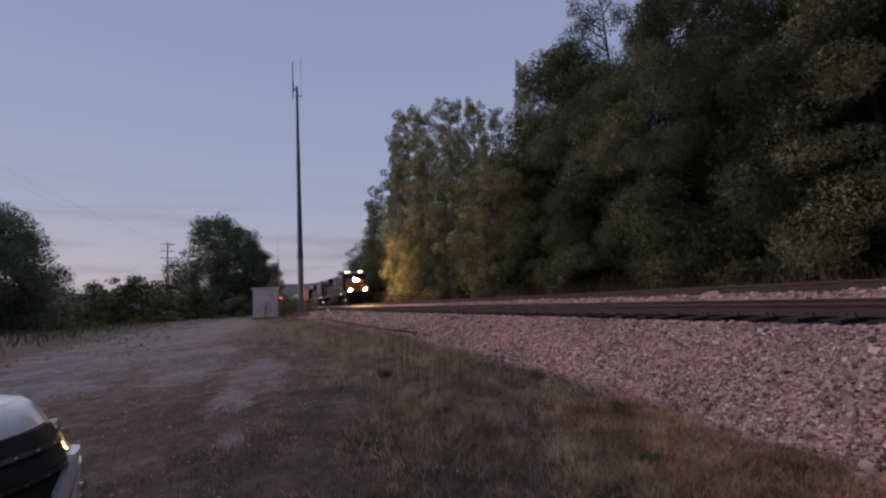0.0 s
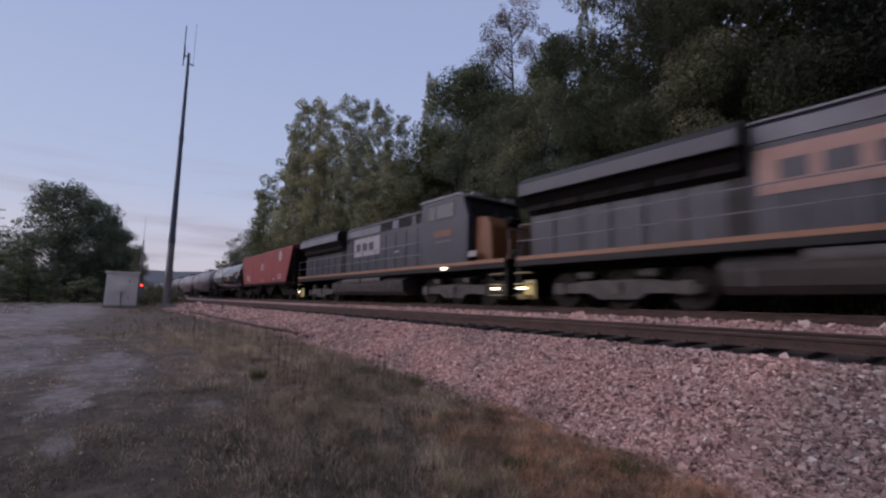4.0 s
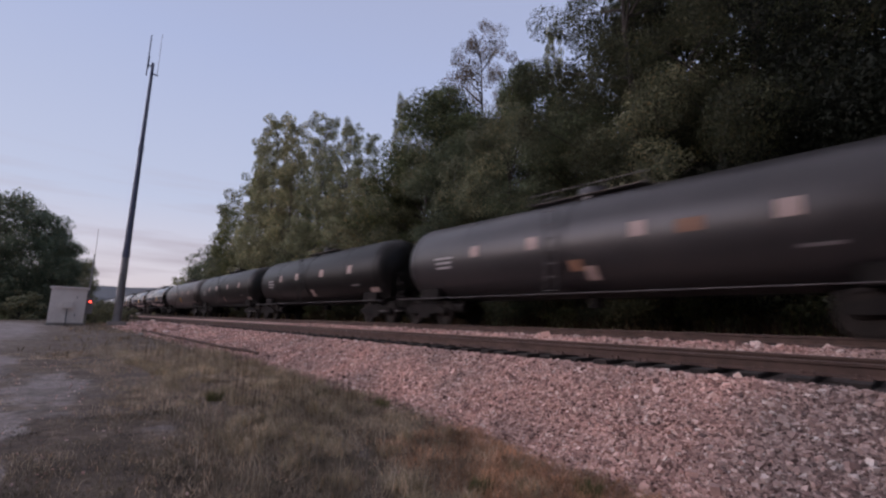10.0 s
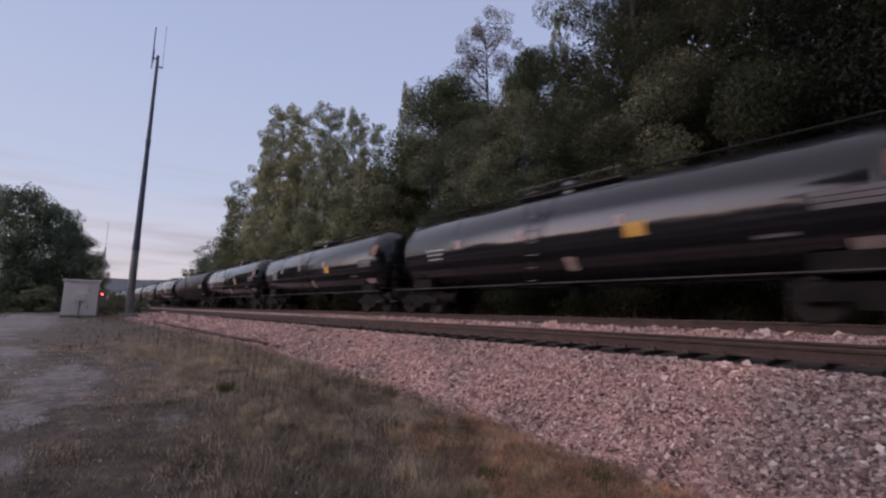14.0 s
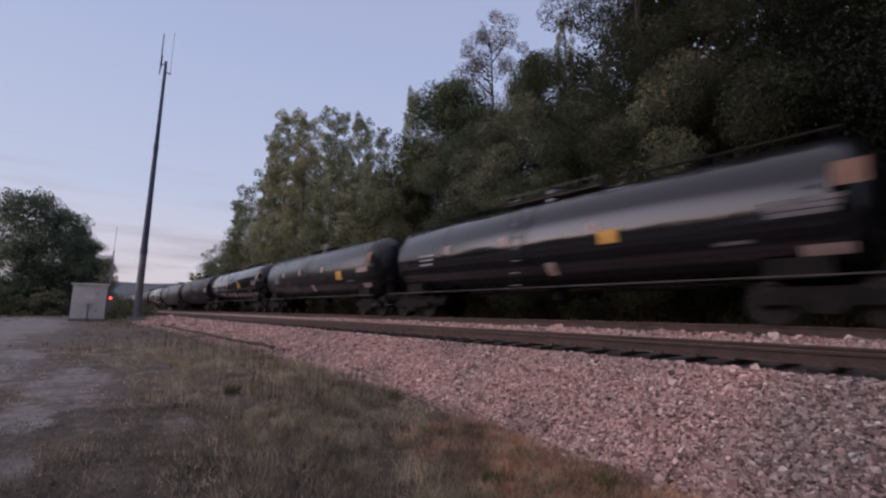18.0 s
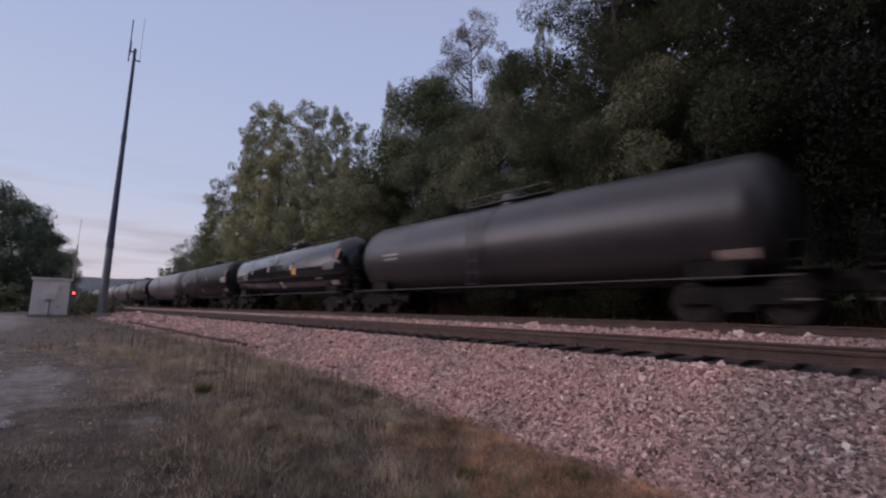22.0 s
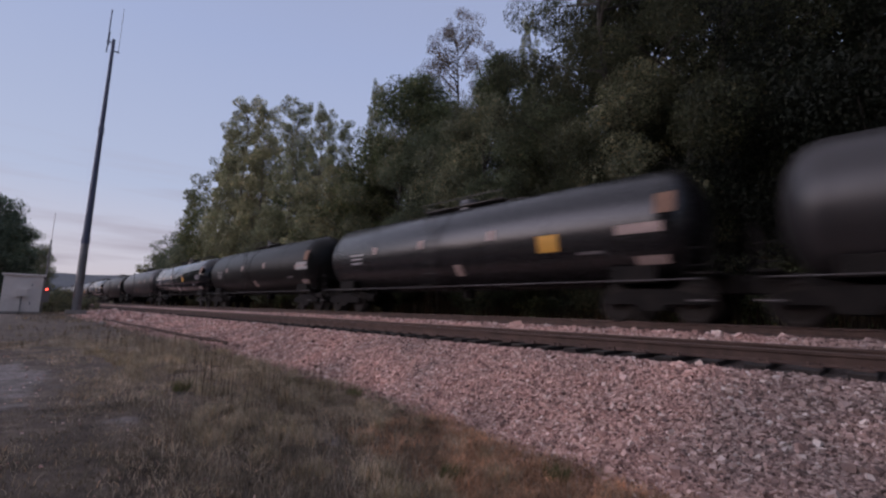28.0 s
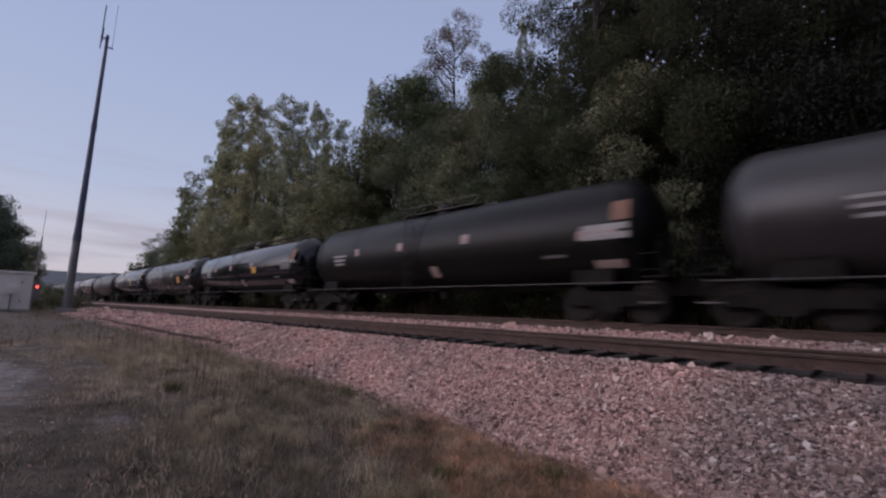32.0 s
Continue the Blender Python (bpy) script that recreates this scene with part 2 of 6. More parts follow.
BARE = ((-9.9, 0.2, 2.5, 0.75), (-7.6, -0.35, 1.2, 0.35), (-12.8, -1.2, 3.2, 0.9), (-6.5, 1.2, 0.45, 0.3), (-4.7, 2.75, 0.55, 0.2), (-5.7, -0.25, 0.45, 0.14), (-34, -1.6, 18.0, 2.4))


def ground_material():
    m, nt, b = nodes_of("ground")
    tc = nt.nodes.new("ShaderNodeTexCoord")
    dirt = ramp_node(nt, noise_node(nt, 1.3, 6, 0.65), ((0.3, (0.17, 0.148, 0.138)), (0.55, (0.31, 0.275, 0.262)), (0.75, (0.43, 0.39, 0.375))))
    turf = ramp_node(nt, noise_node(nt, 2.2, 6, 0.7), ((0.3, (0.068, 0.053, 0.041)), (0.5, (0.145, 0.113, 0.088)), (0.72, (0.265, 0.207, 0.166))))
    # bare ground on the lot, turf towards the ballast and beyond the lot
    sep = nt.nodes.new("ShaderNodeSeparateXYZ")
    nt.links.new(tc.outputs["Object"], sep.inputs[0])
    line = nt.nodes.new("ShaderNodeMath")
    line.operation = "MULTIPLY_ADD"
    line.inputs[1].default_value, line.inputs[2].default_value = 0.05, 0.9
    nt.links.new(sep.outputs["X"], line.inputs[0])
    d = nt.nodes.new("ShaderNodeMath")
    d.operation = "SUBTRACT"
    nt.links.new(sep.outputs["Y"], d.inputs[0])
    nt.links.new(line.outputs[0], d.inputs[1])
    w = nt.nodes.new("ShaderNodeMapRange")
    w.inputs[1].default_value, w.inputs[2].default_value = -4.2, 0.2
    nt.links.new(d.outputs[0], w.inputs[0])
    far = nt.nodes.new("ShaderNodeMapRange")
    far.inputs[1].default_value, far.inputs[2].default_value = -5.5, -9.0
    nt.links.new(sep.outputs["Y"], far.inputs[0])
    mx = nt.nodes.new("ShaderNodeMath")
    mx.operation = "MAXIMUM"
    nt.links.new(w.outputs[0], mx.inputs[0])
    nt.links.new(far.outputs[0], mx.inputs[1])
    n2 = noise_node(nt, 0.55, 6, 0.62)
    # worn bare patches in the turf
    bare = None
    for cx, cy, rx, ry in BARE:
        mp = nt.nodes.new("ShaderNodeMapping")
        mp.vector_type = "POINT"
        mp.inputs["Location"].default_value = (-cx / rx, -cy / ry, 0)
        mp.inputs["Scale"].default_value = (1 / rx, 1 / ry, 0)
        nt.links.new(tc.outputs["Object"], mp.inputs[0])
        ln = nt.nodes.new("ShaderNodeVectorMath")
        ln.operation = "LENGTH"
        nt.links.new(mp.outputs[0], ln.inputs[0])
        mr = nt.nodes.new("ShaderNodeMapRange")
        mr.inputs[1].default_value, mr.inputs[2].default_value = 1.5, 0.3
        mr.inputs[3].default_value, mr.inputs[4].default_value = 0.0, 1.0
        nt.links.new(ln.outputs["Value"], mr.inputs[0])
        if bare is None:
            bare = mr.outputs[0]
        else:
            bm_ = nt.nodes.new("ShaderNodeMath")
            bm_.operation = "MAXIMUM"
            nt.links.new(bare, bm_.inputs[0])
            nt.links.new(mr.outputs[0], bm_.inputs[1])
            bare = bm_.outputs[0]
    less = nt.nodes.new("ShaderNodeMath")
    less.operation = "SUBTRACT"
    nt.links.new(mx.outputs[0], less.inputs[0])
    nt.links.new(bare, less.inputs[1])
    add = nt.nodes.new("ShaderNodeMath")
    add.operation = "ADD"
    rag = nt.nodes.new("ShaderNodeMath")
    rag.operation = "MULTIPLY_ADD"
    rag.inputs[1].default_value, rag.inputs[2].default_value = 1.7, -0.85
    nt.links.new(noise_node(nt, 3.0, 8, 0.75), rag.inputs[0])
    both = nt.nodes.new("ShaderNodeMath")
    both.operation = "ADD"
    nt.links.new(rag.outputs[0], both.inputs[0])
    nt.links.new(n2, both.inputs[1])
    nt.links.new(less.outputs[0], add.inputs[0])
    nt.links.new(both.outputs[0], add.inputs[1])
    f = ramp_node(nt, add.outputs[0], ((0.55, (0, 0, 0)), (0.85, (1, 1, 1))))
    col = mixc(nt, f, dirt, turf)
    mott = noise_node(nt, 7.0, 7, 0.72)
    col = mixc(nt, 0.75, col, ramp_node(nt, mott, ((0.34, (0.42, 0.41, 0.38)), (0.5, (0.95, 0.95, 0.95)), (0.68, (1.5, 1.45, 1.4)))), "MULTIPLY")
    grit = noise_node(nt, 48, 5, 0.75)
    col = mixc(nt, 0.6, col, ramp_node(nt, grit, ((0.3, (0.55, 0.55, 0.55)), (0.72, (1.3, 1.3, 1.3)))), "MULTIPLY")
    nt.links.new(col, b.inputs["Base Color"])
    b.inputs["Roughness"].default_value = 0.95
    bump(nt, b, grit, 0.9, 0.03)
    return m


M_GROUND = ground_material()
M_BALLAST = stones("ballast_bed", False)
M_STONE = stones("ballast_stone", True)
M_NEAR_STONE = stones("near_ballast_stone", "single")
M_RAIL = surface("rusty_rail", (0.075, 0.047, 0.038), (0.13, 0.08, 0.063), 0.8, 0.1, 4, 60)
M_RAILTOP = surface("worn_rail_head", (0.10, 0.08, 0.073), (0.16, 0.135, 0.125), 0.5, 0.5, 6, 80)
M_TIE = surface("creosoted_tie", (0.017, 0.0135, 0.012), (0.045, 0.035, 0.03), 0.9, 0, 5, 50, stretch=(3, 0.6, 3), per_object=0.35, bump_strength=0.5)
M_BLACK_GLOSS = surface("glossy_black_paint", (0.010, 0.010, 0.012), (0.015, 0.015, 0.018), 0.085, 0, 0.8, 30, dirt=(0.03, 0.028, 0.027), dirt_amount=0.12, bump_strength=0.008)
M_BLACK_GLOSS.node_tree.nodes["Principled BSDF"].inputs["IOR"].default_value = 1.62
M_BLACK_SATIN = surface("satin_black_paint", (0.013, 0.013, 0.014), (0.022, 0.021, 0.023), 0.26, 0, 0.8, 30, dirt=(0.028, 0.026, 0.025), dirt_amount=0.25, bump_strength=0.03)
M_BLACK_MATT = surface("dull_black_paint", (0.006, 0.006, 0.0058), (0.011, 0.0106, 0.0104), 0.40, 0, 0.7, 30, dirt=(0.026, 0.024, 0.022), dirt_amount=0.3, bump_strength=0.03)
M_GREY = surface("grimy_grey_paint", (0.028, 0.026, 0.028), (0.042, 0.039, 0.041), 0.36, 0, 0.6, 30, dirt=(0.055, 0.048, 0.046), dirt_amount=0.5, bump_strength=0.03)
M_GREY_WARM = surface("warm_grey_paint", (0.046, 0.038, 0.035), (0.066, 0.056, 0.051), 0.38, 0, 0.6, 30, dirt=(0.07, 0.06, 0.055), dirt_amount=0.5, bump_strength=0.03)
M_GREY_LIGHT = surface("pale_grey_paint", (0.138, 0.12, 0.134), (0.185, 0.163, 0.18), 0.36, 0, 0.6, 30, dirt=(0.10, 0.075, 0.065), dirt_amount=0.4, bump_strength=0.03)
for m_ in (M_GREY, M_GREY_WARM, M_GREY_LIGHT, M_BLACK_SATIN):
    m_.node_tree.nodes["Principled BSDF"].inputs["IOR"].default_value = 1.55
M_BLACK_MATT.node_tree.nodes["Principled BSDF"].inputs["IOR"].default_value = 1.33
M_BLACK_SATIN.node_tree.nodes["Principled BSDF"].inputs["IOR"].default_value = 1.6
M_TRUCK = surface("dusty_truck_casting", (0.08, 0.072, 0.066), (0.15, 0.135, 0.12), 0.85, 0, 3, 40)
M_UNDER = surface("grimy_underframe", (0.010, 0.009, 0.0085), (0.024, 0.020, 0.018), 0.85, 0, 3, 40)
M_WHEEL = surface("wheel_steel", (0.022, 0.018, 0.016), (0.045, 0.038, 0.034), 0.7, 0.2, 4, 40)
for m_ in (M_UNDER, M_WHEEL):
    m_.node_tree.nodes["Principled BSDF"].inputs["Specular IOR Level"].default_value = 0.2
M_WHITE_MARK = surface("white_stencil", (0.32, 0.305, 0.30), (0.44, 0.425, 0.42), 0.7, 0, 3, 40)
M_PINK_MARK = surface("reflective_patch", (0.34, 0.25, 0.225), (0.46, 0.35, 0.315), 0.6, 0, 3, 40)
M_FAINT_MARK = surface("worn_stencil", (0.13, 0.118, 0.12), (0.20, 0.183, 0.185), 0.7, 0, 3, 40)
M_SMEAR = surface("pale_smear", (0.17, 0.147, 0.143), (0.26, 0.228, 0.224), 0.65, 0, 5, 40)
M_YELLOW = surface("yellow_panel", (0.62, 0.32, 0.055), (0.74, 0.40, 0.08), 0.6, 0, 3, 40)
M_ORANGE = surface("faded_orange_patch", (0.20, 0.105, 0.068), (0.26, 0.14, 0.088), 0.7, 0, 3, 40)
M_EMBLEM = surface("faded_pink_panel", (0.40, 0.24, 0.19), (0.52, 0.34, 0.28), 0.7, 0, 3, 40)
M_STEP_PAINT = surface("pale_yellow_step_paint", (0.50, 0.44, 0.20), (0.62, 0.55, 0.28), 0.6, 0, 3, 40)
M_PIPE = surface("worn_handrail", (0.07, 0.062, 0.06), (0.11, 0.1, 0.098), 0.5, 0.2, 4, 40)
M_RED = surface("red_hopper_paint", (0.26, 0.034, 0.034), (0.32, 0.046, 0.044), 0.6, 0, 0.8, 30, dirt=(0.16, 0.05, 0.04), dirt_amount=0.5, bump_strength=0.04)
M_BLUE = surface("dark_blue_paint", (0.016, 0.020, 0.032), (0.026, 0.031, 0.047), 0.4, 0, 0.8, 30, dirt=(0.08, 0.07, 0.065), dirt_amount=0.5, bump_strength=0.03)
M_LOCO_YELLOW = surface("engine_orange_paint", (0.19, 0.082, 0.034), (0.25, 0.11, 0.046), 0.5, 0, 0.8, 30, dirt=(0.2, 0.12, 0.06), dirt_amount=0.4, bump_strength=0.03)
M_LOCO_GREY = surface("engine_grey_paint", (0.16, 0.16, 0.18), (0.22, 0.22, 0.24), 0.5, 0, 0.8, 30, dirt=(0.1, 0.09, 0.085), dirt_amount=0.5)
M_GLASS = surface("dark_window_glass", (0.015, 0.017, 0.02), (0.02, 0.022, 0.026), 0.08, 0, 2, 20, bump_strength=0)
M_HEADLIGHT = glow("headlight", (1.0, 0.60, 0.25), 17000.0)
M_DITCH = glow("ditch_light", (1.0, 0.58, 0.23), 9000.0)
M_BOARD = glow("number_board", (1.0, 0.80, 0.50), 6.0)
M_HOODLAMP = glow("hood_lamp", (0.85, 1.0, 0.92), 5.0)
M_STRIPE = surface("faded_orange_stripe", (0.30, 0.15, 0.085), (0.40, 0.21, 0.12), 0.6, 0, 2, 40)
M_TANK_GRIME = surface("dusty_fuel_tank", (0.045, 0.039, 0.036), (0.09, 0.078, 0.07), 0.8, 0, 1.5, 40)
M_STEP = glow("step_light", (1.0, 0.86, 0.62), 7.0)
M_REDLAMP = glow("red_flasher", (1.0, 0.07, 0.045), 8.0)
M_WHITE_METAL = surface("white_painted_steel", (0.80, 0.75, 0.71), (0.86, 0.81, 0.77), 0.6, 0, 1.5, 30, dirt=(0.6, 0.54, 0.5), dirt_amount=0.5)
M_GALV = surface("galvanised_steel", (0.20, 0.20, 0.21), (0.28, 0.28, 0.29), 0.5, 0.6, 2, 30)
M_DARK_STEEL = surface("dull_painted_steel", (0.075, 0.088, 0.14), (0.11, 0.125, 0.19), 0.55, 0.2, 2, 30)
M_CONCRETE = surface("weathered_concrete", (0.24, 0.22, 0.21), (0.34, 0.32, 0.30), 0.9, 0, 3, 30)
M_WOOD = surface("weathered_pole_wood", (0.06, 0.05, 0.045), (0.11, 0.095, 0.085), 0.9, 0, 2, 30)
M_BARK = surface("bark", (0.035, 0.03, 0.026), (0.075, 0.066, 0.058), 0.95, 0, 4, 30, bump_strength=0.6)
M_BARK_PALE = surface("pale_bark", (0.10, 0.09, 0.075), (0.16, 0.145, 0.125), 0.95, 0, 4, 30, bump_strength=0.6)
M_LEAF_GREEN = leafy("green_leaves", (0.095, 0.118, 0.06), (0.145, 0.168, 0.088), (0.205, 0.22, 0.122))
# near-black leaf colour stands for shade in the woods and the dim right
M_LEAF_SHADED = leafy("shaded_leaves", (0.015, 0.02, 0.0135), (0.023, 0.029, 0.0185), (0.034, 0.039, 0.026))
M_LEAF_DEEP = leafy("deep_green_leaves", (0.07, 0.098, 0.053), (0.105, 0.138, 0.075), (0.148, 0.178, 0.098))
M_LEAF_RUSSET = leafy("russet_leaves", (0.09, 0.075, 0.066), (0.14, 0.115, 0.098), (0.19, 0.16, 0.13))
# pale bluish green: distance haze put into the leaf colour
M_LEAF_HAZY = leafy("haze_tinted_leaves", (0.095, 0.14, 0.11), (0.14, 0.19, 0.148), (0.185, 0.23, 0.18))
M_LEAF_FOREST = leafy("forest_leaves", (0.096, 0.122, 0.077), (0.141, 0.17, 0.108), (0.19, 0.22, 0.146))
# forest leaf tones darkened for the tall trees at the right
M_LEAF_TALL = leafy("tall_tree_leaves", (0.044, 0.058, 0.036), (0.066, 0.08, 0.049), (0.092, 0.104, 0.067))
M_LEAF_GOLD = leafy("turning_leaves", (0.215, 0.238, 0.156), (0.32, 0.34, 0.225), (0.41, 0.42, 0.285))
M_LEAF_DRAB = leafy("drab_leaves", (0.143, 0.165, 0.113), (0.21, 0.233, 0.16), (0.285, 0.30, 0.21))
M_GRASS_DRY = leafy("dry_grass", (0.44, 0.345, 0.275), (0.67, 0.54, 0.44), (0.80, 0.67, 0.565), 1.6, 0.45)
M_GRASS_MAT = leafy("matted_grass", (0.13, 0.11, 0.085), (0.24, 0.205, 0.158), (0.39, 0.335, 0.265), 1.2, 0.35)
M_GRASS_RED = leafy("reddish_grass", (0.48, 0.26, 0.17), (0.70, 0.41, 0.28), (0.82, 0.52, 0.37), 1.8, 0.5)
M_GRASS_GREEN = leafy("green_grass", (0.30, 0.265, 0.175), (0.47, 0.41, 0.28), (0.63, 0.55, 0.395), 1.2, 0.5)
M_GRASS_DRAB = leafy("drab_stalks", (0.43, 0.345, 0.275), (0.65, 0.535, 0.43), (0.80, 0.67, 0.56), 1.8, 0.45)
M_WEED = leafy("tall_weeds", (0.065, 0.045, 0.03), (0.10, 0.072, 0.048), (0.15, 0.11, 0.075))
M_CAR_PAINT = surface("white_car_paint", (0.74, 0.77, 0.82), (0.77, 0.80, 0.84), 0.22, 0, 0.5, 900, bump_strength=0, coat=0.8)
M_DARK_CHROME = surface("dark_chrome", (0.10, 0.10, 0.105), (0.14, 0.14, 0.15), 0.2, 0.9, 2, 20, bump_strength=0)
M_CHROME = surface("chrome", (0.55, 0.55, 0.57), (0.65, 0.65, 0.67), 0.12, 1.0, 2, 20, bump_strength=0)
M_BLACK_PLASTIC = surface("black_plastic", (0.015, 0.015, 0.016), (0.025, 0.025, 0.026), 0.5, 0, 3, 40)
M_TYRE = surface("tyre_rubber", (0.015, 0.015, 0.015), (0.025, 0.025, 0.025), 0.85, 0, 4, 50)
# distant wooded hills in blue-grey, the haze put into the base colour
M_HILL = surface("haze_tinted_hill", (0.13, 0.14, 0.15), (0.16, 0.17, 0.18), 1.0, 0, 0.01, 0.1, bump_strength=0)


# ---- mesh helpers ----
def add_box(bm, c, s, bevel=0.0, rot=None):
    r = bmesh.ops.create_cube(bm, size=1.0)
    vs = r["verts"]
    bmesh.ops.scale(bm, vec=s, verts=vs)
    if rot is not None:
        bmesh.ops.rotate(bm, cent=(0, 0, 0), matrix=rot, verts=vs)
    bmesh.ops.translate(bm, vec=c, verts=vs)
    if bevel:
        es = {e for v in vs for e in v.link_edges}
        bmesh.ops.bevel(bm, geom=list(es), offset=bevel, segments=2, affect="EDGES", profile=0.5)


def add_rod(bm, p0, p1, r, seg=8, r2=None):
    p0, p1 = Vector(p0), Vector(p1)
    d = p1 - p0
    q = d.to_track_quat("Z", "Y").to_matrix().to_4x4()
    bmesh.ops.create_cone(bm, cap_ends=True, segments=seg, radius1=r, radius2=r if r2 is None else r2, depth=d.length, matrix=Matrix.Translation((p0 + p1) / 2) @ q)


def add_lathe(bm, profile, seg=32, along="x", c=(0, 0, 0)):
    """profile: (position along the axis, radius), turned about it."""
    rings = []
    for a, r in profile:
        ring = []
        for k in range(seg):
            th = 2 * math.pi * k / seg
            u, v = r * math.cos(th), r * math.sin(th)
            p = (a, u, v) if along == "x" else ((u, a, v) if along == "y" else (u, v, a))
            ring.append(bm.verts.new((p[0] + c[0], p[1] + c[1], p[2] + c[2])))
        rings.append(ring)
    for r0, r1 in zip(rings, rings[1:]):
        for k in range(seg):
            bm.faces.new((r0[k], r0[(k + 1) % seg], r1[(k + 1) % seg], r1[k]))
    bm.faces.new(rings[0])
    bm.faces.new(rings[-1])


def add_prism(bm, outline, axis, a0, a1):
    """outline: 2D points, run from a0 to a1 along the axis ('x': points are (y, z); 'y': points are (x, z))."""
    def at(p, a):
        return (a, p[0], p[1]) if axis == "x" else ((p[0], a, p[1]) if axis == "y" else (p[0], p[1], a))
    v0 = [bm.verts.new(at(p, a0)) for p in outline]
    v1 = [bm.verts.new(at(p, a1)) for p in outline]
    n = len(outline)
    for k in range(n):
        bm.faces.new((v0[k], v0[(k + 1) % n], v1[(k + 1) % n], v1[k]))
    bm.faces.new(v0[::-1])
    bm.faces.new(v1)


def finish(name, bm, material, smooth=False):
    bmesh.ops.recalc_face_normals(bm, faces=bm.faces)
    me = bpy.data.meshes.new(name)
    bm.to_mesh(me)
    bm.free()
    me.materials.append(material)
    if smooth:
        me.polygons.foreach_set("use_smooth", [True] * len(me.polygons))
        me.set_sharp_from_angle(angle=radians(40))
    return me


def part(name, bm, material, parent, label="", smooth=False):
    ob = new(name, finish(name, bm, material, smooth))
    ob.parent = parent
    if label:
        tagged(ob, label)
    return ob


def box_part(name, c, s, material, parent, label="", bevel=0.0, rot=None):
    bm = bmesh.new()
    add_box(bm, c, s, bevel, rot)
    return part(name, bm, material, parent, label)


def rod_part(name, p0, p1, r, material, parent, label="", seg=8, r2=None):
    bm = bmesh.new()
    add_rod(bm, p0, p1, r, seg, r2)
    return part(name, bm, material, parent, label, smooth=True)


def soup(name, verts, faces, material):
    me = bpy.data.meshes.new(name)
    me.from_pydata(verts.tolist() if hasattr(verts, "tolist") else verts, [], faces.tolist() if hasattr(faces, "tolist") else faces)
    me.materials.append(material)
    return me


def thing(name, label, category, group="", kind="", loc=(0, 0, 0), rz=0.0):
    ob = new(name)
    ob.matrix_basis = pose(*loc, 0, 0, rz)
    return tagged(ob, label, category, group, kind)


def lerp(x, xs, ys):
    return float(np.interp(x, xs, ys))


# ---- ground ----
NEAR_Y, FAR_Y = 7.8, 12.0
NEAR_RAIL_Z, FAR_RAIL_Z = 1.145, 1.39
BASE_X = (-400, -41, -29, -14, -10, -7, -3, 30)
BASE_Z = (0.66, 0.62, 0.55, 0.40, 0.25, 0.15, 0.0, 0.0)
TOE_X = (-400, -41, -29, -13, -10, -7, -4, -2, 30)
TOE_Y = (3.3, 3.3, 3.45, 4.25, 4.55, 4.6, 4.4, 4.15, 4.0)


def ground_z(x, y):
    z = lerp(x, BASE_X, BASE_Z)
    if y > 7:
        t = min((y - 7) / 8, 1)
        z = z * (1 - t) + 0.75 * t
    if y > 15.5:
        z += (y - 15.5) * 0.34 if y < 40 else 8.33 + (y - 40) * 0.16
    if y < -14:
        z += min((-14 - y) * 0.004, 3)
    near = abs(x) < 60 and abs(y) < 30
    z += 0.035 * noise.noise((x * 0.7, y * 0.7, 0)) + (0.012 * noise.noise((x * 3.1, y * 3.1, 5)) if near else 0)
    return z


def spread(edges):
    """Coordinates from (from, to, step) stretches."""
    out = []
    for a, b, s in edges:
        out += list(np.arange(a, b, s))
    return out + [edges[-1][1]]


def sheet(name, xs, ys, z, material):
    verts = [(x, y, z(x, y)) for x in xs for y in ys]
    n = len(ys)
    faces = [(i * n + j, (i + 1) * n + j, (i + 1) * n + j + 1, i * n + j + 1) for i in range(len(xs) - 1) for j in range(n - 1)]
    me = soup(name, verts, faces, material)
    me.polygons.foreach_set("use_smooth", [True] * len(me.polygons))
    return new(name, me)


ground = sheet("ground", spread([(-2600, -400, 200), (-400, -60, 20), (-60, -16, 1.5), (-16, 3, 0.25), (3, 40, 4), (40, 1000, 160)]),
               spread([(-2000, -200, 200), (-200, -20, 15), (-20, -6, 1.0), (-6, 6, 0.25), (6, 40, 2.0), (40, 200, 20), (200, 1000, 200)]), ground_z, M_GROUND)
tagged(ground, "bare gravelly lot with dry brown turf", "ground", kind="structure")


def ballast_z(x, y):
    """The stone bed: a shoulder up from the lot, the near track, a rise to the far track, and down behind it."""
    ty = lerp(x, TOE_X, TOE_Y)
    ty += 0.22 * noise.noise((x * 0.55, 3.0, 0))
    tz = ground_z(x, ty) - 0.05
    return lerp(y, (ty - 0.5, ty, 6.2, 6.55, 9.05, 9.4, 9.9, 10.35, 10.9, 13.4, 15.6, 16.0), (tz - 0.3, tz, 0.878, 0.905, 0.925, 1.0, 1.15, 1.20, 1.21, 1.20, 0.70, 0.35)) + 0.02 * noise.noise((x * 2.3, y * 2.3, 9))


ballast = sheet("ballast", spread([(-700, -100, 12), (-100, -30, 2), (-30, 4, 0.3), (4, 60, 4)]), spread([(2.8, 6.4, 0.15), (6.4, 9.4, 0.25), (9.4, 11, 0.2), (11, 16.2, 0.4)]), ballast_z, M_BALLAST)
tagged(ballast, "pinkish crushed-stone railway ballast bed", "ballast", kind="structure")

# loose stones on the bed
rng = np.random.default_rng(4)
ICO = bmesh.new()
bmesh.ops.create_icosphere(ICO, subdivisions=1, radius=1.0)
ICO_V = np.array([v.co[:] for v in ICO.verts])
ICO_F = np.array([[v.index for v in f.verts] for f in ICO.faces])
ICO.free()
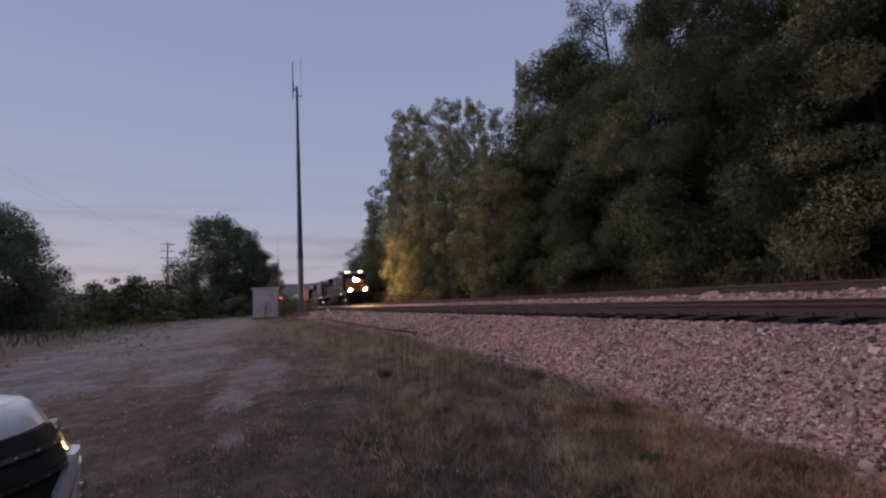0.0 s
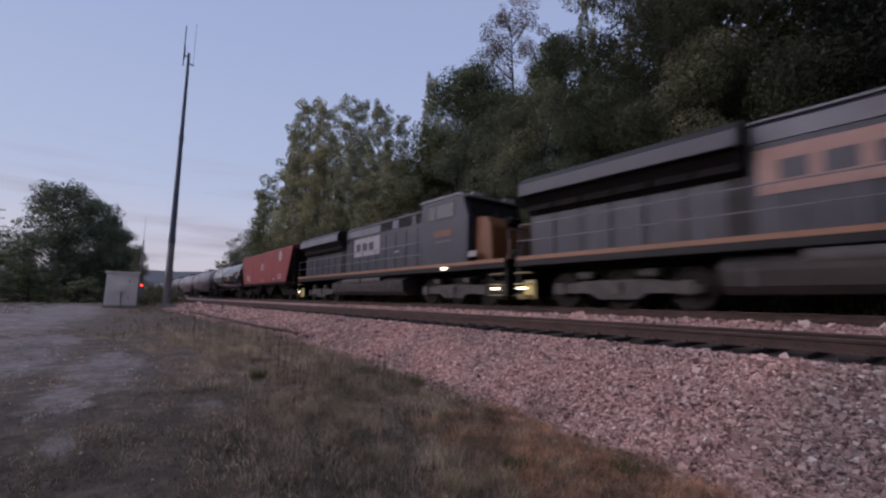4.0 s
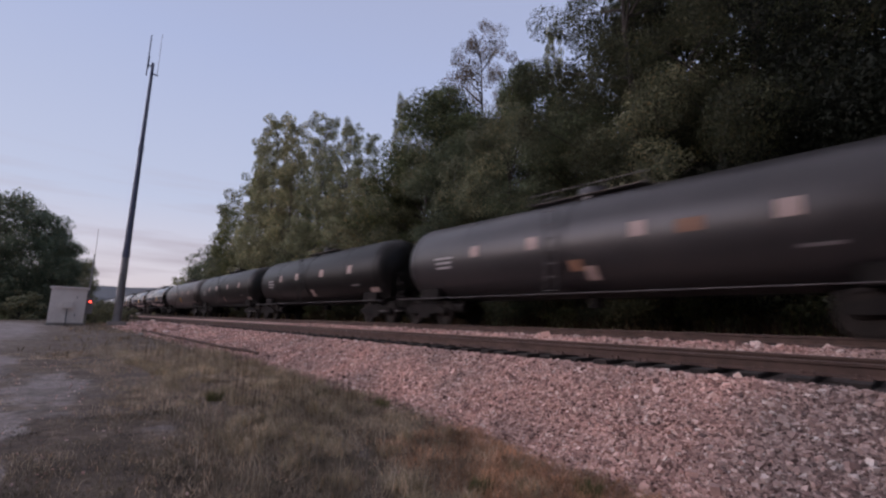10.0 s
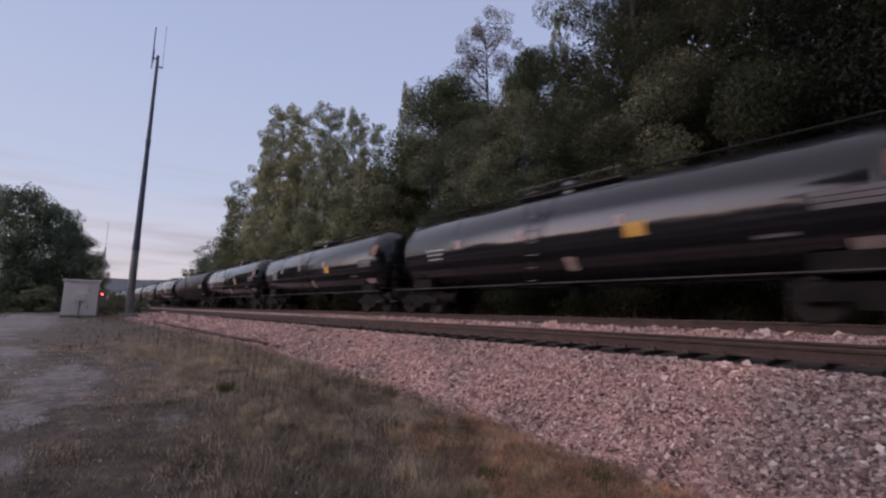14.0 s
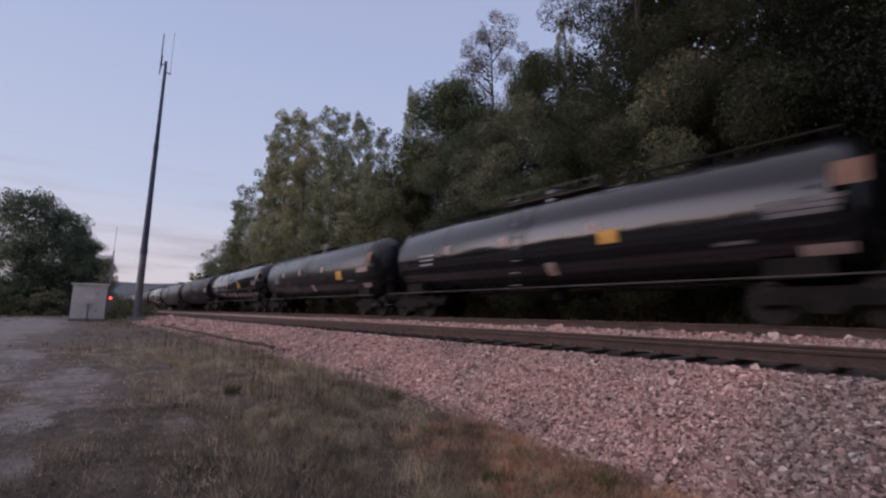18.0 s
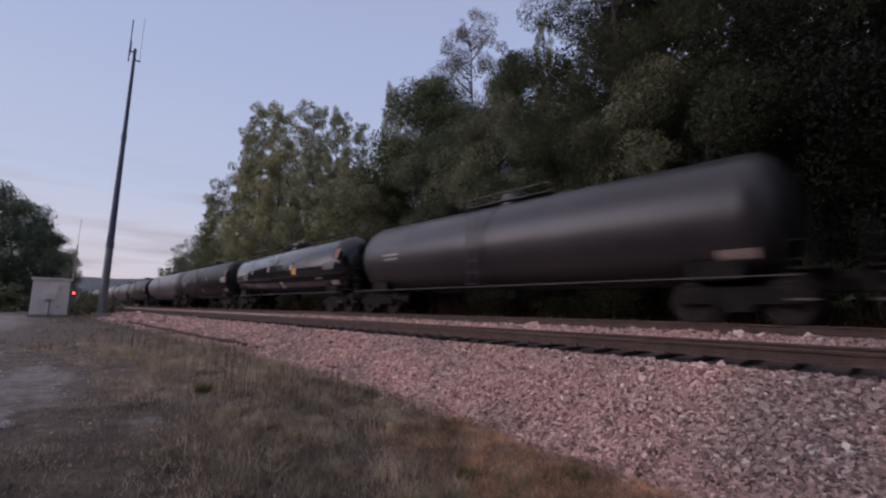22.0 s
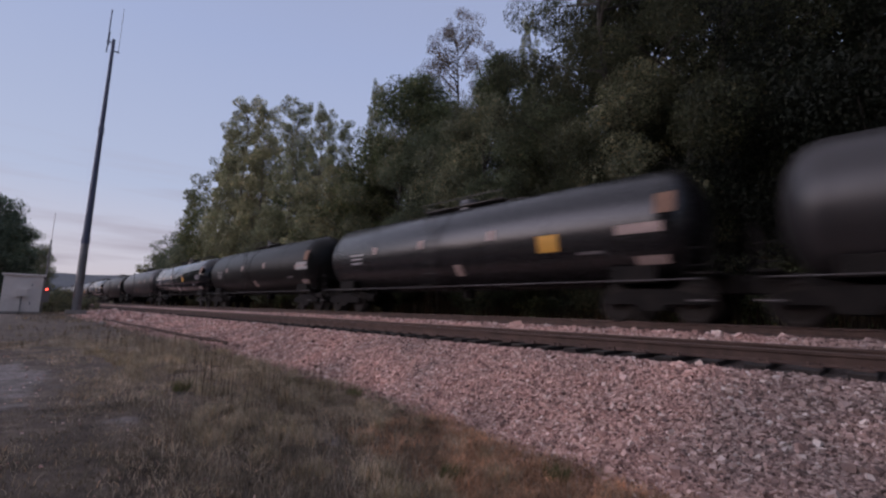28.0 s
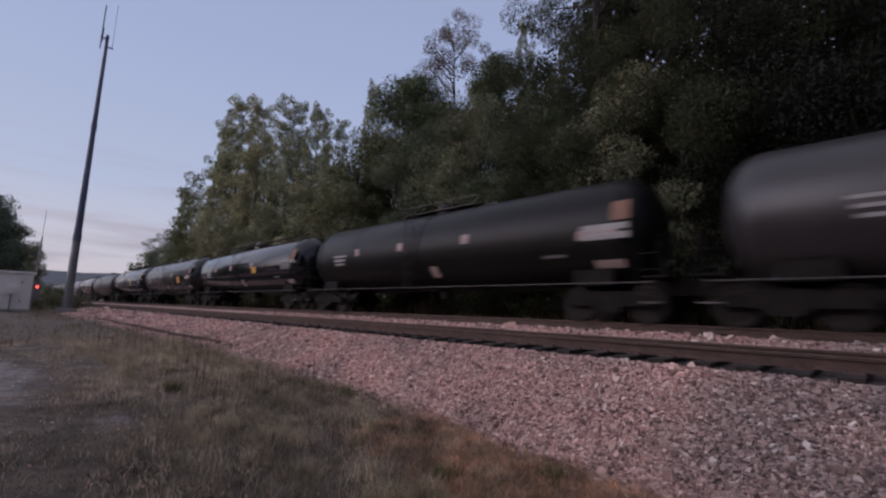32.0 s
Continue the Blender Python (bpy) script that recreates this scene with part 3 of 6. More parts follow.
# an angular chip: a box whose corners are knocked about
CHIP_V = np.array([(x, y, z) for x in (-1, 1) for y in (-1, 1) for z in (-1, 1)]) * 0.72
CHIP_F = np.array([(0, 1, 3, 2), (4, 6, 7, 5), (0, 4, 5, 1), (2, 3, 7, 6), (0, 2, 6, 4), (1, 5, 7, 3)])


def chip_shape(rng):
    return (CHIP_V + rng.uniform(-0.34, 0.34, CHIP_V.shape)) * np.array([1.1, 1.0, 0.82])


def stone_field(name, count, xs, ys, size, sink, label):
    x = rng.uniform(xs[0], xs[1], count)
    y = rng.uniform(ys[0], ys[1], count)
    keep = np.array([b > lerp(a, TOE_X, TOE_Y) - 0.55 * rng.random() ** 2.2 for a, b in zip(x, y)])
    x, y = x[keep], y[keep]
    n = len(x)
    z = np.array([max(ballast_z(a, b), ground_z(a, b)) for a, b in zip(x, y)])
    s = size * rng.lognormal(0, 0.42, n)
    shapes = np.array([chip_shape(rng) for _ in range(24)])
    v = shapes[rng.integers(0, 24, n)] * s[:, None, None] * rng.uniform(0.75, 1.22, (n, 1, 3))
    a = rng.uniform(0, 6.283, n)
    ca, sa = np.cos(a)[:, None], np.sin(a)[:, None]
    tilt = rng.uniform(-0.9, 0.9, n)
    ct, st = np.cos(tilt)[:, None], np.sin(tilt)[:, None]
    vy, vz = v[:, :, 1] * ct - v[:, :, 2] * st, v[:, :, 1] * st + v[:, :, 2] * ct
    vx, vy = v[:, :, 0] * ca - vy * sa, v[:, :, 0] * sa + vy * ca
    P = np.stack([vx + x[:, None], vy + y[:, None], vz + (z + s * sink)[:, None]], 2).reshape(-1, 3)
    F = (CHIP_F[None] + (np.arange(n) * 8)[:, None, None]).reshape(-1, 4)
    return tagged(new(name, soup(name, P, F, M_STONE)), label, "ballast stones", kind="stuff")


stone_field("ballast_stones", 44000, (-5, 1.4), (3.4, 6.48), 0.0122, 0.3, "loose angular pinkish-grey ballast stones on the shoulder")
stone_field("ballast_stones", 30000, (-12, -5), (3.2, 6.48), 0.0135, 0.2, "loose angular pinkish-grey ballast stones on the shoulder")
stone_field("ballast_stones", 18000, (-26, -12), (3.2, 6.5), 0.021, 0.2, "loose angular pinkish-grey ballast stones on the shoulder")
stone_field("ballast_stones", 9000, (-46, -26), (3.0, 6.5), 0.034, 0.2, "loose angular pinkish-grey ballast stones on the shoulder")


def pebbles(count):
    """Small stray stones on the lot."""
    x = rng.uniform(-15, 0.5, count)
    y = rng.uniform(-3.5, 4.8, count)
    keep = np.array([lerp(a, TOE_X, TOE_Y) - b > 0 and noise.noise((a * 0.8, b * 0.8, 3)) > -0.25 for a, b in zip(x, y)])
    x, y = x[keep], y[keep]
    n = len(x)
    s = np.minimum(0.009 * rng.lognormal(0, 0.45, n), 0.018)
    z = np.array([ground_z(a, b) for a, b in zip(x, y)]) + s * 0.3
    v = ICO_V[None] * (1 + rng.uniform(-0.3, 0.3, (n, len(ICO_V), 1))) * s[:, None, None] * rng.uniform(0.6, 1.2, (n, 1, 3))
    P = (v + np.stack([x, y, z], 1)[:, None]).reshape(-1, 3)
    F = (ICO_F[None] + (np.arange(n) * len(ICO_V))[:, None, None]).reshape(-1, 3)
    tagged(new("pebbles", soup("pebbles", P, F, M_STONE)), "small stray stones scattered on the lot", "pebbles", kind="stuff")


pebbles(2600)
stone_field("ballast_stones", 7000, (-24, 2.5), (9.3, 10.5), 0.022, 0.2, "pale ballast stones heaped between the two tracks")

# the nearest stones, each on its own
shapes = []
for k in range(8):
    shapes.append(soup("stone", chip_shape(rng), CHIP_F, M_NEAR_STONE))
for k in range(280):
    x, y = rng.uniform(-3.4, -0.6), rng.uniform(3.75, 5.2)
    o = new("stone", shapes[k % 8])
    o.parent = ballast
    s = 0.018 * rng.lognormal(0, 0.35)
    o.matrix_basis = pose(x, y, max(ballast_z(x, y), ground_z(x, y)) + s * 0.45, rng.uniform(-40, 40), rng.uniform(-40, 40), rng.uniform(0, 360)) @ Matrix.Scale(s, 4)

# ---- tracks ----
RAIL = [(-0.07, 0), (0.07, 0), (0.07, 0.012), (0.012, 0.035), (0.009, 0.12), (0.036, 0.135), (0.036, 0.162), (0.028, 0.168), (-0.028, 0.168), (-0.036, 0.162), (-0.036, 0.135), (-0.009, 0.12), (-0.012, 0.035), (-0.07, 0.012)]
rng = np.random.default_rng(7)


def track(y, rail_z, label, singles):
    t = thing("railway_track", label, "railway track", group="railway tracks", kind="structure", loc=(0, y, rail_z - 0.168))
    for side in (-0.753, 0.753):
        bm = bmesh.new()
        add_prism(bm, [(a + side, b) for a, b in RAIL], "x", -700, 60)
        part("rail", bm, M_RAIL, t, "rust-brown steel rail")
        bm = bmesh.new()
        add_prism(bm, [(side - 0.024, 0.1685), (side + 0.024, 0.1685), (side + 0.024, 0.172), (side - 0.024, 0.172)], "x", -700, 60)
        part("rail_head", bm, M_RAILTOP, t, "worn running surface")
    bm = bmesh.new()
    add_box(bm, (0, 0, 0), (0.23, 2.6, 0.18), 0.012)
    tie_mesh = finish("tie", bm, M_TIE)
    bm = bmesh.new()
    for side in (-0.753, 0.753):
        add_box(bm, (0, side, 0.098), (0.19, 0.36, 0.022))
        for dx in (-0.05, 0.05):
            for dy in (-0.1, 0.1):
                add_box(bm, (dx, side + dy, 0.125), (0.025, 0.03, 0.05))
    plate_mesh = finish("tie_plate", bm, M_RAIL)
    step = 0.497
    joined = bmesh.new()
    for k in range(-900, 40):
        x = 0.18 + k * step + rng.uniform(-0.03, 0.03)
        if singles[0] < x < singles[1]:
            o = new("tie", tie_mesh)
            o.parent = t
            o.matrix_basis = pose(x, rng.uniform(-0.09, 0.09), -0.095, rng.uniform(-0.4, 0.4), 0, rng.uniform(-1.5, 1.5))
            p = new("tie_plate", plate_mesh)
            p.parent = o
        elif x > -140:
            add_box(joined, (x, 0, -0.095), (0.23, 2.6, 0.18))
    part("far_ties", joined, M_TIE, t, "rows of wooden ties")["kind"] = "stuff"
    return t


# ---- grass and weeds ----
rng = np.random.default_rng(11)


def blades(name, pts, height, width, lean, material, label, category="grass"):
    """Bent tapering blades at the (x, y, z, scale) of pts."""
    n = len(pts)
    a = rng.uniform(0, 6.283, n)
    h = height * pts[:, 3] * rng.uniform(0.55, 1.25, n)
    w = width * rng.uniform(0.6, 1.3, n)
    l = lean * h * rng.uniform(0.1, 1.0, n)
    b = a + rng.uniform(-0.6, 0.6, n)
    side = np.stack([-np.sin(a), np.cos(a), np.zeros(n)], 1) * w[:, None]
    way = np.stack([np.cos(b), np.sin(b), np.zeros(n)], 1)
    p = pts[:, :3]
    up = np.array([[0, 0, 1.0]])
    mid = p + way * (l * 0.35)[:, None] + up * (h * 0.6)[:, None]
    tip = p + way * l[:, None] + up * h[:, None]
    low = p - up * 0.02
    V = np.stack([low - side, low + side, mid + side * 0.7, mid - side * 0.7, tip], 1).reshape(-1, 3)
    i = (np.arange(n) * 5)[:, None]
    me = bpy.data.meshes.new(name)
    me.from_pydata(V.tolist(), [], (i + np.array([[0, 1, 2, 3]])).tolist() + (i + np.array([[3, 2, 4]])).tolist())
    me.materials.append(material)
    return tagged(new(name, me), label, category, kind="stuff")


def tufts(count, per, xs, ys, spread_r, test):
    out = []
    while count > 0:
        x, y = rng.uniform(*xs), rng.uniform(*ys)
        k = test(x, y)
        count -= 1
        if rng.random() > k:
            continue
        for _ in range(int(per * rng.uniform(0.4, 1.4))):
            a, b = x + rng.normal(0, spread_r), y + rng.normal(0, spread_r)
            out.append((a, b, ground_z(a, b), 0.5 + 0.6 * k))
    return np.array(out)


def to_toe(x, y):
    return lerp(x, TOE_X, TOE_Y) - y


def grass_cover(x, y):
    d = to_toe(x, y)
    if d < 0.05:
        return 0
    if any(((x - cx) / rx) ** 2 + ((y - cy) / ry) ** 2 < 1.0 + 0.6 * noise.noise((x * 1.7, y * 1.7, 8)) for cx, cy, rx, ry in BARE):
        return 0.03
    patch = noise.noise((x * 0.5, y * 0.5, 2.0)) + 0.5 * noise.noise((x * 1.3, y * 1.3, 7.0))
    return max(0.0, min(1.0, 1.15 - d * 0.19 + patch * 0.9))


def red_cover(x, y):
    return grass_cover(x, y) if to_toe(x, y) < 1.5 and x > -4.6 else 0


blades("dry_grass", tufts(8500, 12, (-16, 0.5), (-2.5, 5.2), 0.09, grass_cover), 0.07, 0.0035, 2.4, M_GRASS_DRY, "short dry brown grass tufts on the lot")
blades("green_grass", tufts(2000, 12, (-16, 0.5), (-2.0, 5.0), 0.08, lambda x, y: max(0, grass_cover(x, y) - 0.35)), 0.055, 0.0045, 2.2, M_GRASS_GREEN, "low green weeds among the dry grass")
blades("red_grass", tufts(3600, 13, (-4.8, 0.3), (2.0, 4.9), 0.08, red_cover), 0.09, 0.003, 2.2, M_GRASS_RED, "reddish dry grass along the foot of the ballast")
blades("grass_stalks", tufts(2300, 8, (-17, -3), (0.9, 5.0), 0.12, lambda x, y: 1.0 if 0.45 < to_toe(x, y) < 3.2 and grass_cover(x, y) > 0.1 and noise.noise((x * 0.4, y * 0.8, 4)) > -0.12 else 0.02), 0.20, 0.0022, 1.5, M_GRASS_DRAB, "taller brown seed stalks beside the ballast")
blades("dry_grass", tufts(7000, 13, (-7.5, -0.8), (-1.5, 4.6), 0.10, lambda x, y: min(1, grass_cover(x, y) + 0.25)), 0.05, 0.003, 2.6, M_GRASS_MAT, "matted dry grass in the foreground")
blades("tall_stalks", tufts(260, 4, (-15, -5.5), (1.2, 4.6), 0.16, lambda x, y: 1.0 if 0.3 < to_toe(x, y) < 2.6 and grass_cover(x, y) > 0.1 else 0.0), 0.5, 0.003, 0.35, M_WEED, "thin dark seed stalks standing in the grass")
# fluffy weed clumps towards the ballast
clump_pts, clump_green, tuft_green = [], [], []
for _ in range(190):
    x = rng.uniform(-15, -2.2)
    d = rng.uniform(0.35, 2.9)
    y = lerp(x, TOE_X, TOE_Y) - d
    if x > -5 and rng.random() < 0.55:
        continue
    r = rng.uniform(0.08, 0.24)
    tall = rng.uniform(0.5, 1.25)
    for _ in range(int(220 * r / 0.16)):
        a, q = rng.uniform(0, 6.283), r * math.sqrt(rng.random())
        px, py = x + q * math.cos(a), y + q * math.sin(a)
        (clump_green if rng.random() < 0.4 else clump_pts).append((px, py, ground_z(px, py), tall * (1.15 - 0.6 * q / r)))
for x, y in ((-2.95, 3.05), (-2.3, 3.75), (-6.3, 4.2), (-7.4, 3.7), (-7.9, 2.1)):
    for _ in range(150):
        a, q = rng.uniform(0, 6.283), 0.12 * math.sqrt(rng.random())
        px, py = x + q * math.cos(a), y + q * math.sin(a)
        tuft_green.append((px, py, ground_z(px, py), 1.0))
blades("green_tufts", np.array(tuft_green), 0.15, 0.004, 1.2, M_LEAF_GREEN, "small dark green weed tufts in the dry grass", "weeds")
blades("weed_clumps", np.array(clump_pts), 0.16, 0.0028, 1.5, M_GRASS_DRAB, "fluffy dry weed clumps beside the ballast", "weeds")
blades("green_weeds", np.array(clump_green), 0.16, 0.0035, 1.3, M_GRASS_GREEN, "dull green weeds beside the ballast", "weeds")
blades("dry_grass", tufts(2600, 9, (-60, -14), (-12, 4.2), 0.16, lambda x, y: max(0, grass_cover(x, y) - 0.1) if y > -3 else 0.35), 0.17, 0.010, 0.9, M_GRASS_MAT, "dry grass patches farther along the lot")
far_turf = []
for _ in range(9000):
    x, y = rng.uniform(-75, -8), rng.uniform(-34, -7.5)
    if rng.random() < min(1, (-7 - y) * 0.25):
        far_turf.append((x, y, ground_z(x, y), 1.0))
blades("rough_grass", np.array(far_turf), 0.35, 0.03, 0.7, M_LEAF_GREEN, "rough green grass beyond the gravel lot")
weeds = []
for _ in range(26000):
    x, y = rng.uniform(-95, 9), 14.6 + 6.5 * rng.random() ** 1.1
    k = 0.65 + 0.5 * noise.noise((x * 0.25, y * 0.4, 1))
    weeds.append((x, y, max(ground_z(x, y), ballast_z(x, y) if y < 16 else -9), max(k, 0.25)))
blades("tall_weeds", np.array(weeds), 1.5, 0.022, 0.5, M_WEED, "tall dry weeds on the bank behind the tracks", "weeds")


# ---- trees ----
def leaves(rng, clumps, count, size):
    c = np.array(clumps)
    w = c[:, 3] ** 2
    i = rng.choice(len(c), count, p=w / w.sum())
    d = rng.normal(0, 1, (count, 3))
    d /= np.linalg.norm(d, axis=1)[:, None]
    r = c[i, 3] * rng.uniform(0.45, 1.05, count) ** 0.7
    p = c[i, :3] + d * r[:, None] * np.array([1, 1, 0.75])
    u = np.cross(d + rng.normal(0, 0.6, (count, 3)), rng.normal(0, 1, (count, 3)))
    u /= np.linalg.norm(u, axis=1)[:, None]
    nrm = d + np.array([0, 0, 0.6]) + rng.normal(0, 0.5, (count, 3))
    v = np.cross(nrm, u)
    v /= np.linalg.norm(v, axis=1)[:, None]
    s = size * rng.lognormal(0, 0.3, count)[:, None]
    V = np.stack([p - u * s, p + u * s * 0.6 + v * s * 0.55, p + u * s * 0.6 - v * s * 0.55], 1).reshape(-1, 3)
    F = (np.arange(count) * 3)[:, None] + np.array([[0, 1, 2]])
    return V, F


def make_tree(name, label, seed, height, crown_from, radius, n_clumps, count, leaf, leaf_mat, bark, shape="round", trunk_r=0.25, clump_r=0.4):
    rng = np.random.default_rng(seed)
    t = thing(name, label, "tree" if height > 6 else "shrub")
    clumps = []
    for k in range(n_clumps):
        f = (k + rng.random()) / n_clumps
        z = crown_from + (height - crown_from) * f
        if shape == "round":
            env = radius * math.sqrt(max(0.06, 1 - (2 * f - 0.85) ** 2 / 1.45))
        elif shape == "tall":
            env = radius * (0.55 + 0.6 * math.sin(math.pi * min(f + 0.2, 1)) * (1.05 - f))
        elif shape == "dome":
            env = radius * math.sqrt(max(0.02, 1 - max(0.0, (f - 0.35) / 0.65) ** 2.2)) * (0.82 + 0.18 * min(1, f / 0.35))
        else:
            env = radius * (1.1 - f * 0.75)
        a, r = rng.uniform(0, 6.283), env * math.sqrt(rng.uniform(0.3 if shape == "dome" else 0.05, 1.0))
        size = radius * clump_r * rng.uniform(0.6, 1.25) * (1.0 if shape == "dome" else 1.05 - 0.45 * f)
        if shape == "dome":
            r, z = max(0.0, r - size * 0.6), z - size * 0.5 * f
        clumps.append((r * math.cos(a), r * math.sin(a), z - 0.3, size))
    bm = bmesh.new()
    prev, pr = Vector((0, 0, -0.4)), trunk_r
    knots = []
    for k in range(1, 7):
        f = k / 6
        q = Vector((rng.normal(0, 0.12) * f * radius * 0.5, rng.normal(0, 0.12) * f * radius * 0.5, height * 0.88 * f))
        r = trunk_r * (1 - 0.85 * f)
        add_rod(bm, prev, q, pr, 7, r)
        knots.append((prev.copy(), q.copy()))
        prev, pr = q, r
    for cx, cy, cz, cr in clumps[:: max(1, n_clumps // 26)]:
        zt = max(cz - 0.35 * math.hypot(cx, cy) - 0.6, height * 0.12)
        k = min(5, int(zt / (height * 0.88) * 6))
        a, b = knots[k]
        s = a.lerp(b, min(1, max(0, (zt - a.z) / max(b.z - a.z, 0.01))))
        add_rod(bm, s, (cx, cy, cz), trunk_r * 0.28, 5, trunk_r * 0.06)
    part("trunk", bm, bark, t, smooth=True)
    V, F = leaves(rng, clumps, count, leaf)
    crown = new("crown", soup("crown", V, F, leaf_mat))
    crown.parent = t
    return t


TREES = {
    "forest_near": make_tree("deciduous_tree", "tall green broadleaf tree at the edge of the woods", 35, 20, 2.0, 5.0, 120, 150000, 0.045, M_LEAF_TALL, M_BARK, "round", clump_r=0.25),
    "dark_near": make_tree("deciduous_tree", "tall broadleaf tree in the woods, shade put into its leaves", 36, 20, 1.5, 5.2, 78, 140000, 0.046, M_LEAF_SHADED, M_BARK, "round", clump_r=0.30),
    "dome": make_tree("deciduous_tree", "dense rounded dark green tree at the edge of the woods", 51, 17, 2.0, 5.4, 120, 75000, 0.085, M_LEAF_DEEP, M_BARK, "dome", clump_r=0.27),
    "low_near": make_tree("understorey_tree", "leafy olive-green understorey tree beside the tracks", 52, 10, 0.5, 3.6, 60, 72000, 0.045, M_LEAF_FOREST, M_BARK, "dome", 0.14, clump_r=0.26),
    "low_drab": make_tree("understorey_tree", "dull green understorey tree hung with vines beside tracks", 53, 10, 0.5, 3.6, 52, 64000, 0.047, M_LEAF_DRAB, M_BARK, "dome", 0.14, clump_r=0.27),
    "low_dark": make_tree("understorey_tree", "leafy understorey tree at the edge of the woods, leaves darkened as shade", 54, 10, 0.5, 3.6, 52, 70000, 0.045, M_LEAF_SHADED, M_BARK, "dome", 0.14, clump_r=0.27),
    "behind": make_tree("deciduous_tree", "dark tree out of view behind the lot, blocks sky light", 37, 20, 1.0, 5.4, 50, 3000, 0.55, M_LEAF_SHADED, M_BARK, "round", clump_r=0.45),
    "forest": make_tree("deciduous_tree", "tall green broadleaf tree at the edge of the woods", 21, 20, 2.5, 5.0, 80, 22000, 0.145, M_LEAF_GREEN, M_BARK, "round"),
    "forest_dark": make_tree("deciduous_tree", "tall broadleaf tree in the woods, shade put into its leaves", 22, 20, 1.5, 5.2, 80, 20000, 0.15, M_LEAF_SHADED, M_BARK, "round"),
    "drab": make_tree("deciduous_tree", "dull green tree hung with vines beside the tracks", 23, 14, 0.6, 4.2, 75, 18000, 0.13, M_LEAF_DRAB, M_BARK, "round"),
    "poplar": make_tree("poplar_tree", "tall poplar with yellowing green leaves", 24, 23, 2.5, 3.7, 170, 42000, 0.10, M_LEAF_GOLD, M_BARK_PALE, "tall", clump_r=0.29),
    "back": make_tree("deciduous_tree", "tree farther up the wooded slope, leaves darkened as shade", 29, 20, 1.0, 5.4, 60, 12500, 0.205, M_LEAF_SHADED, M_BARK, "round", clump_r=0.45),
    "sparse": make_tree("half_bare_tree", "tall half-bare tree with thin russet leaves", 25, 24, 10.0, 3.8, 120, 46000, 0.055, M_LEAF_RUSSET, M_BARK, "round", clump_r=0.27, trunk_r=0.22),
    "round": make_tree("round_tree", "dense round green tree behind the lot, leaves tinted for haze", 26, 13, 0.4, 5.4, 150, 52000, 0.115, M_LEAF_HAZY, M_BARK, "round", clump_r=0.36),
    "shrub": make_tree("shrub", "scrubby shrub on the bank behind the tracks", 27, 4.5, 0.2, 2.4, 34, 4000, 0.115, M_LEAF_DRAB, M_BARK, "cone", 0.08, clump_r=0.36),
    "shrub_green": make_tree("shrub", "leafy green shrub at the edge of the woods", 28, 5.0, 0.2, 2.5, 34, 4000, 0.115, M_LEAF_GREEN, M_BARK, "cone", 0.08, clump_r=0.36),
}
USED = set()


def plant(kind, x, y, h, wide=1.0, z=None, group="woods along the railway"):
    proto = TREES[kind]
    base = {"dome": 17, "low_near": 10, "low_drab": 10, "low_dark": 10, "forest_near": 20, "dark_near": 20, "behind": 20, "forest": 20, "forest_dark": 20, "back": 20, "drab": 14, "poplar": 23, "sparse": 24, "round": 13, "shrub": 4.5, "shrub_green": 5.0}[kind]
    s = h / base
    m = Matrix.Translation((x, y, (ground_z(x, y) if z is None else z) - 0.1)) @ pose(0, 0, 0, 0, 0, (x * 77 + y * 131) % 360) @ Matrix.Diagonal((s * wide, s * wide, s, 1))
    done = proto.scale.copy()
    if kind in USED:
        o = copy_thing(proto, m @ Matrix.Diagonal((1 / done.x, 1 / done.y, 1 / done.z, 1)))
    else:
        USED.add(kind)
        o = proto
        o.matrix_basis = m
    return tagged(o, group=group)


# the outline of the woods against the sky
for kind, x, y, top, wide in (
        ("shrub_green", -90, 18, 10, 1.2), ("drab", -80, 18, 13, 0.9), ("poplar", -70, 18, 18, 0.9), ("forest", -63, 18.5, 21.5, 0.75), ("poplar", -57, 18.5, 24.5, 0.8),
        ("poplar", -52, 18, 26.2, 0.8), ("forest", -43.3, 20.5, 19.5, 0.6), ("drab", -50.5, 21, 21.0, 0.7), ("drab", -36.5, 20.5, 15.5, 0.7), ("poplar", -46.5, 18, 23.6, 0.8), ("poplar", -39.5, 18, 21.8, 0.8), ("poplar", -36, 19, 20.2, 0.75), ("poplar", -31, 18, 17, 0.7),
        ("poplar", -30.3, 21, 21.3, 0.5), ("dome", -23.4, 19.8, 19.2, 0.95), ("sparse", -23.6, 24, 25.8, 1.0), ("low_near", -18.0, 19.5, 14.6, 0.75), ("low_near", -27.5, 22, 14.5, 0.9), ("drab", -25.5, 26, 15.5, 0.9), ("dome", -18.2, 23, 20.0, 0.75), ("poplar", -17.0, 24.5, 23.0, 0.35),
        ("forest_near", -8.6, 18.3, 24, 0.85), ("forest_near", -9.8, 21.8, 25, 0.7), ("forest_near", -4, 19, 24, 0.85), ("back", -6.5, 24, 26, 0.8), ("back", -11.0, 26, 24, 0.7), ("back", -16.5, 26, 19, 0.7), ("back", 1.5, 24, 27, 0.9), ("dark_near", 0, 18.5, 24, 0.9), ("forest_dark", 7, 19, 24, 0.9), ("forest_dark", 15, 20, 24, 0.9)):
    plant(kind, x, y, top - ground_z(x, y), wide)
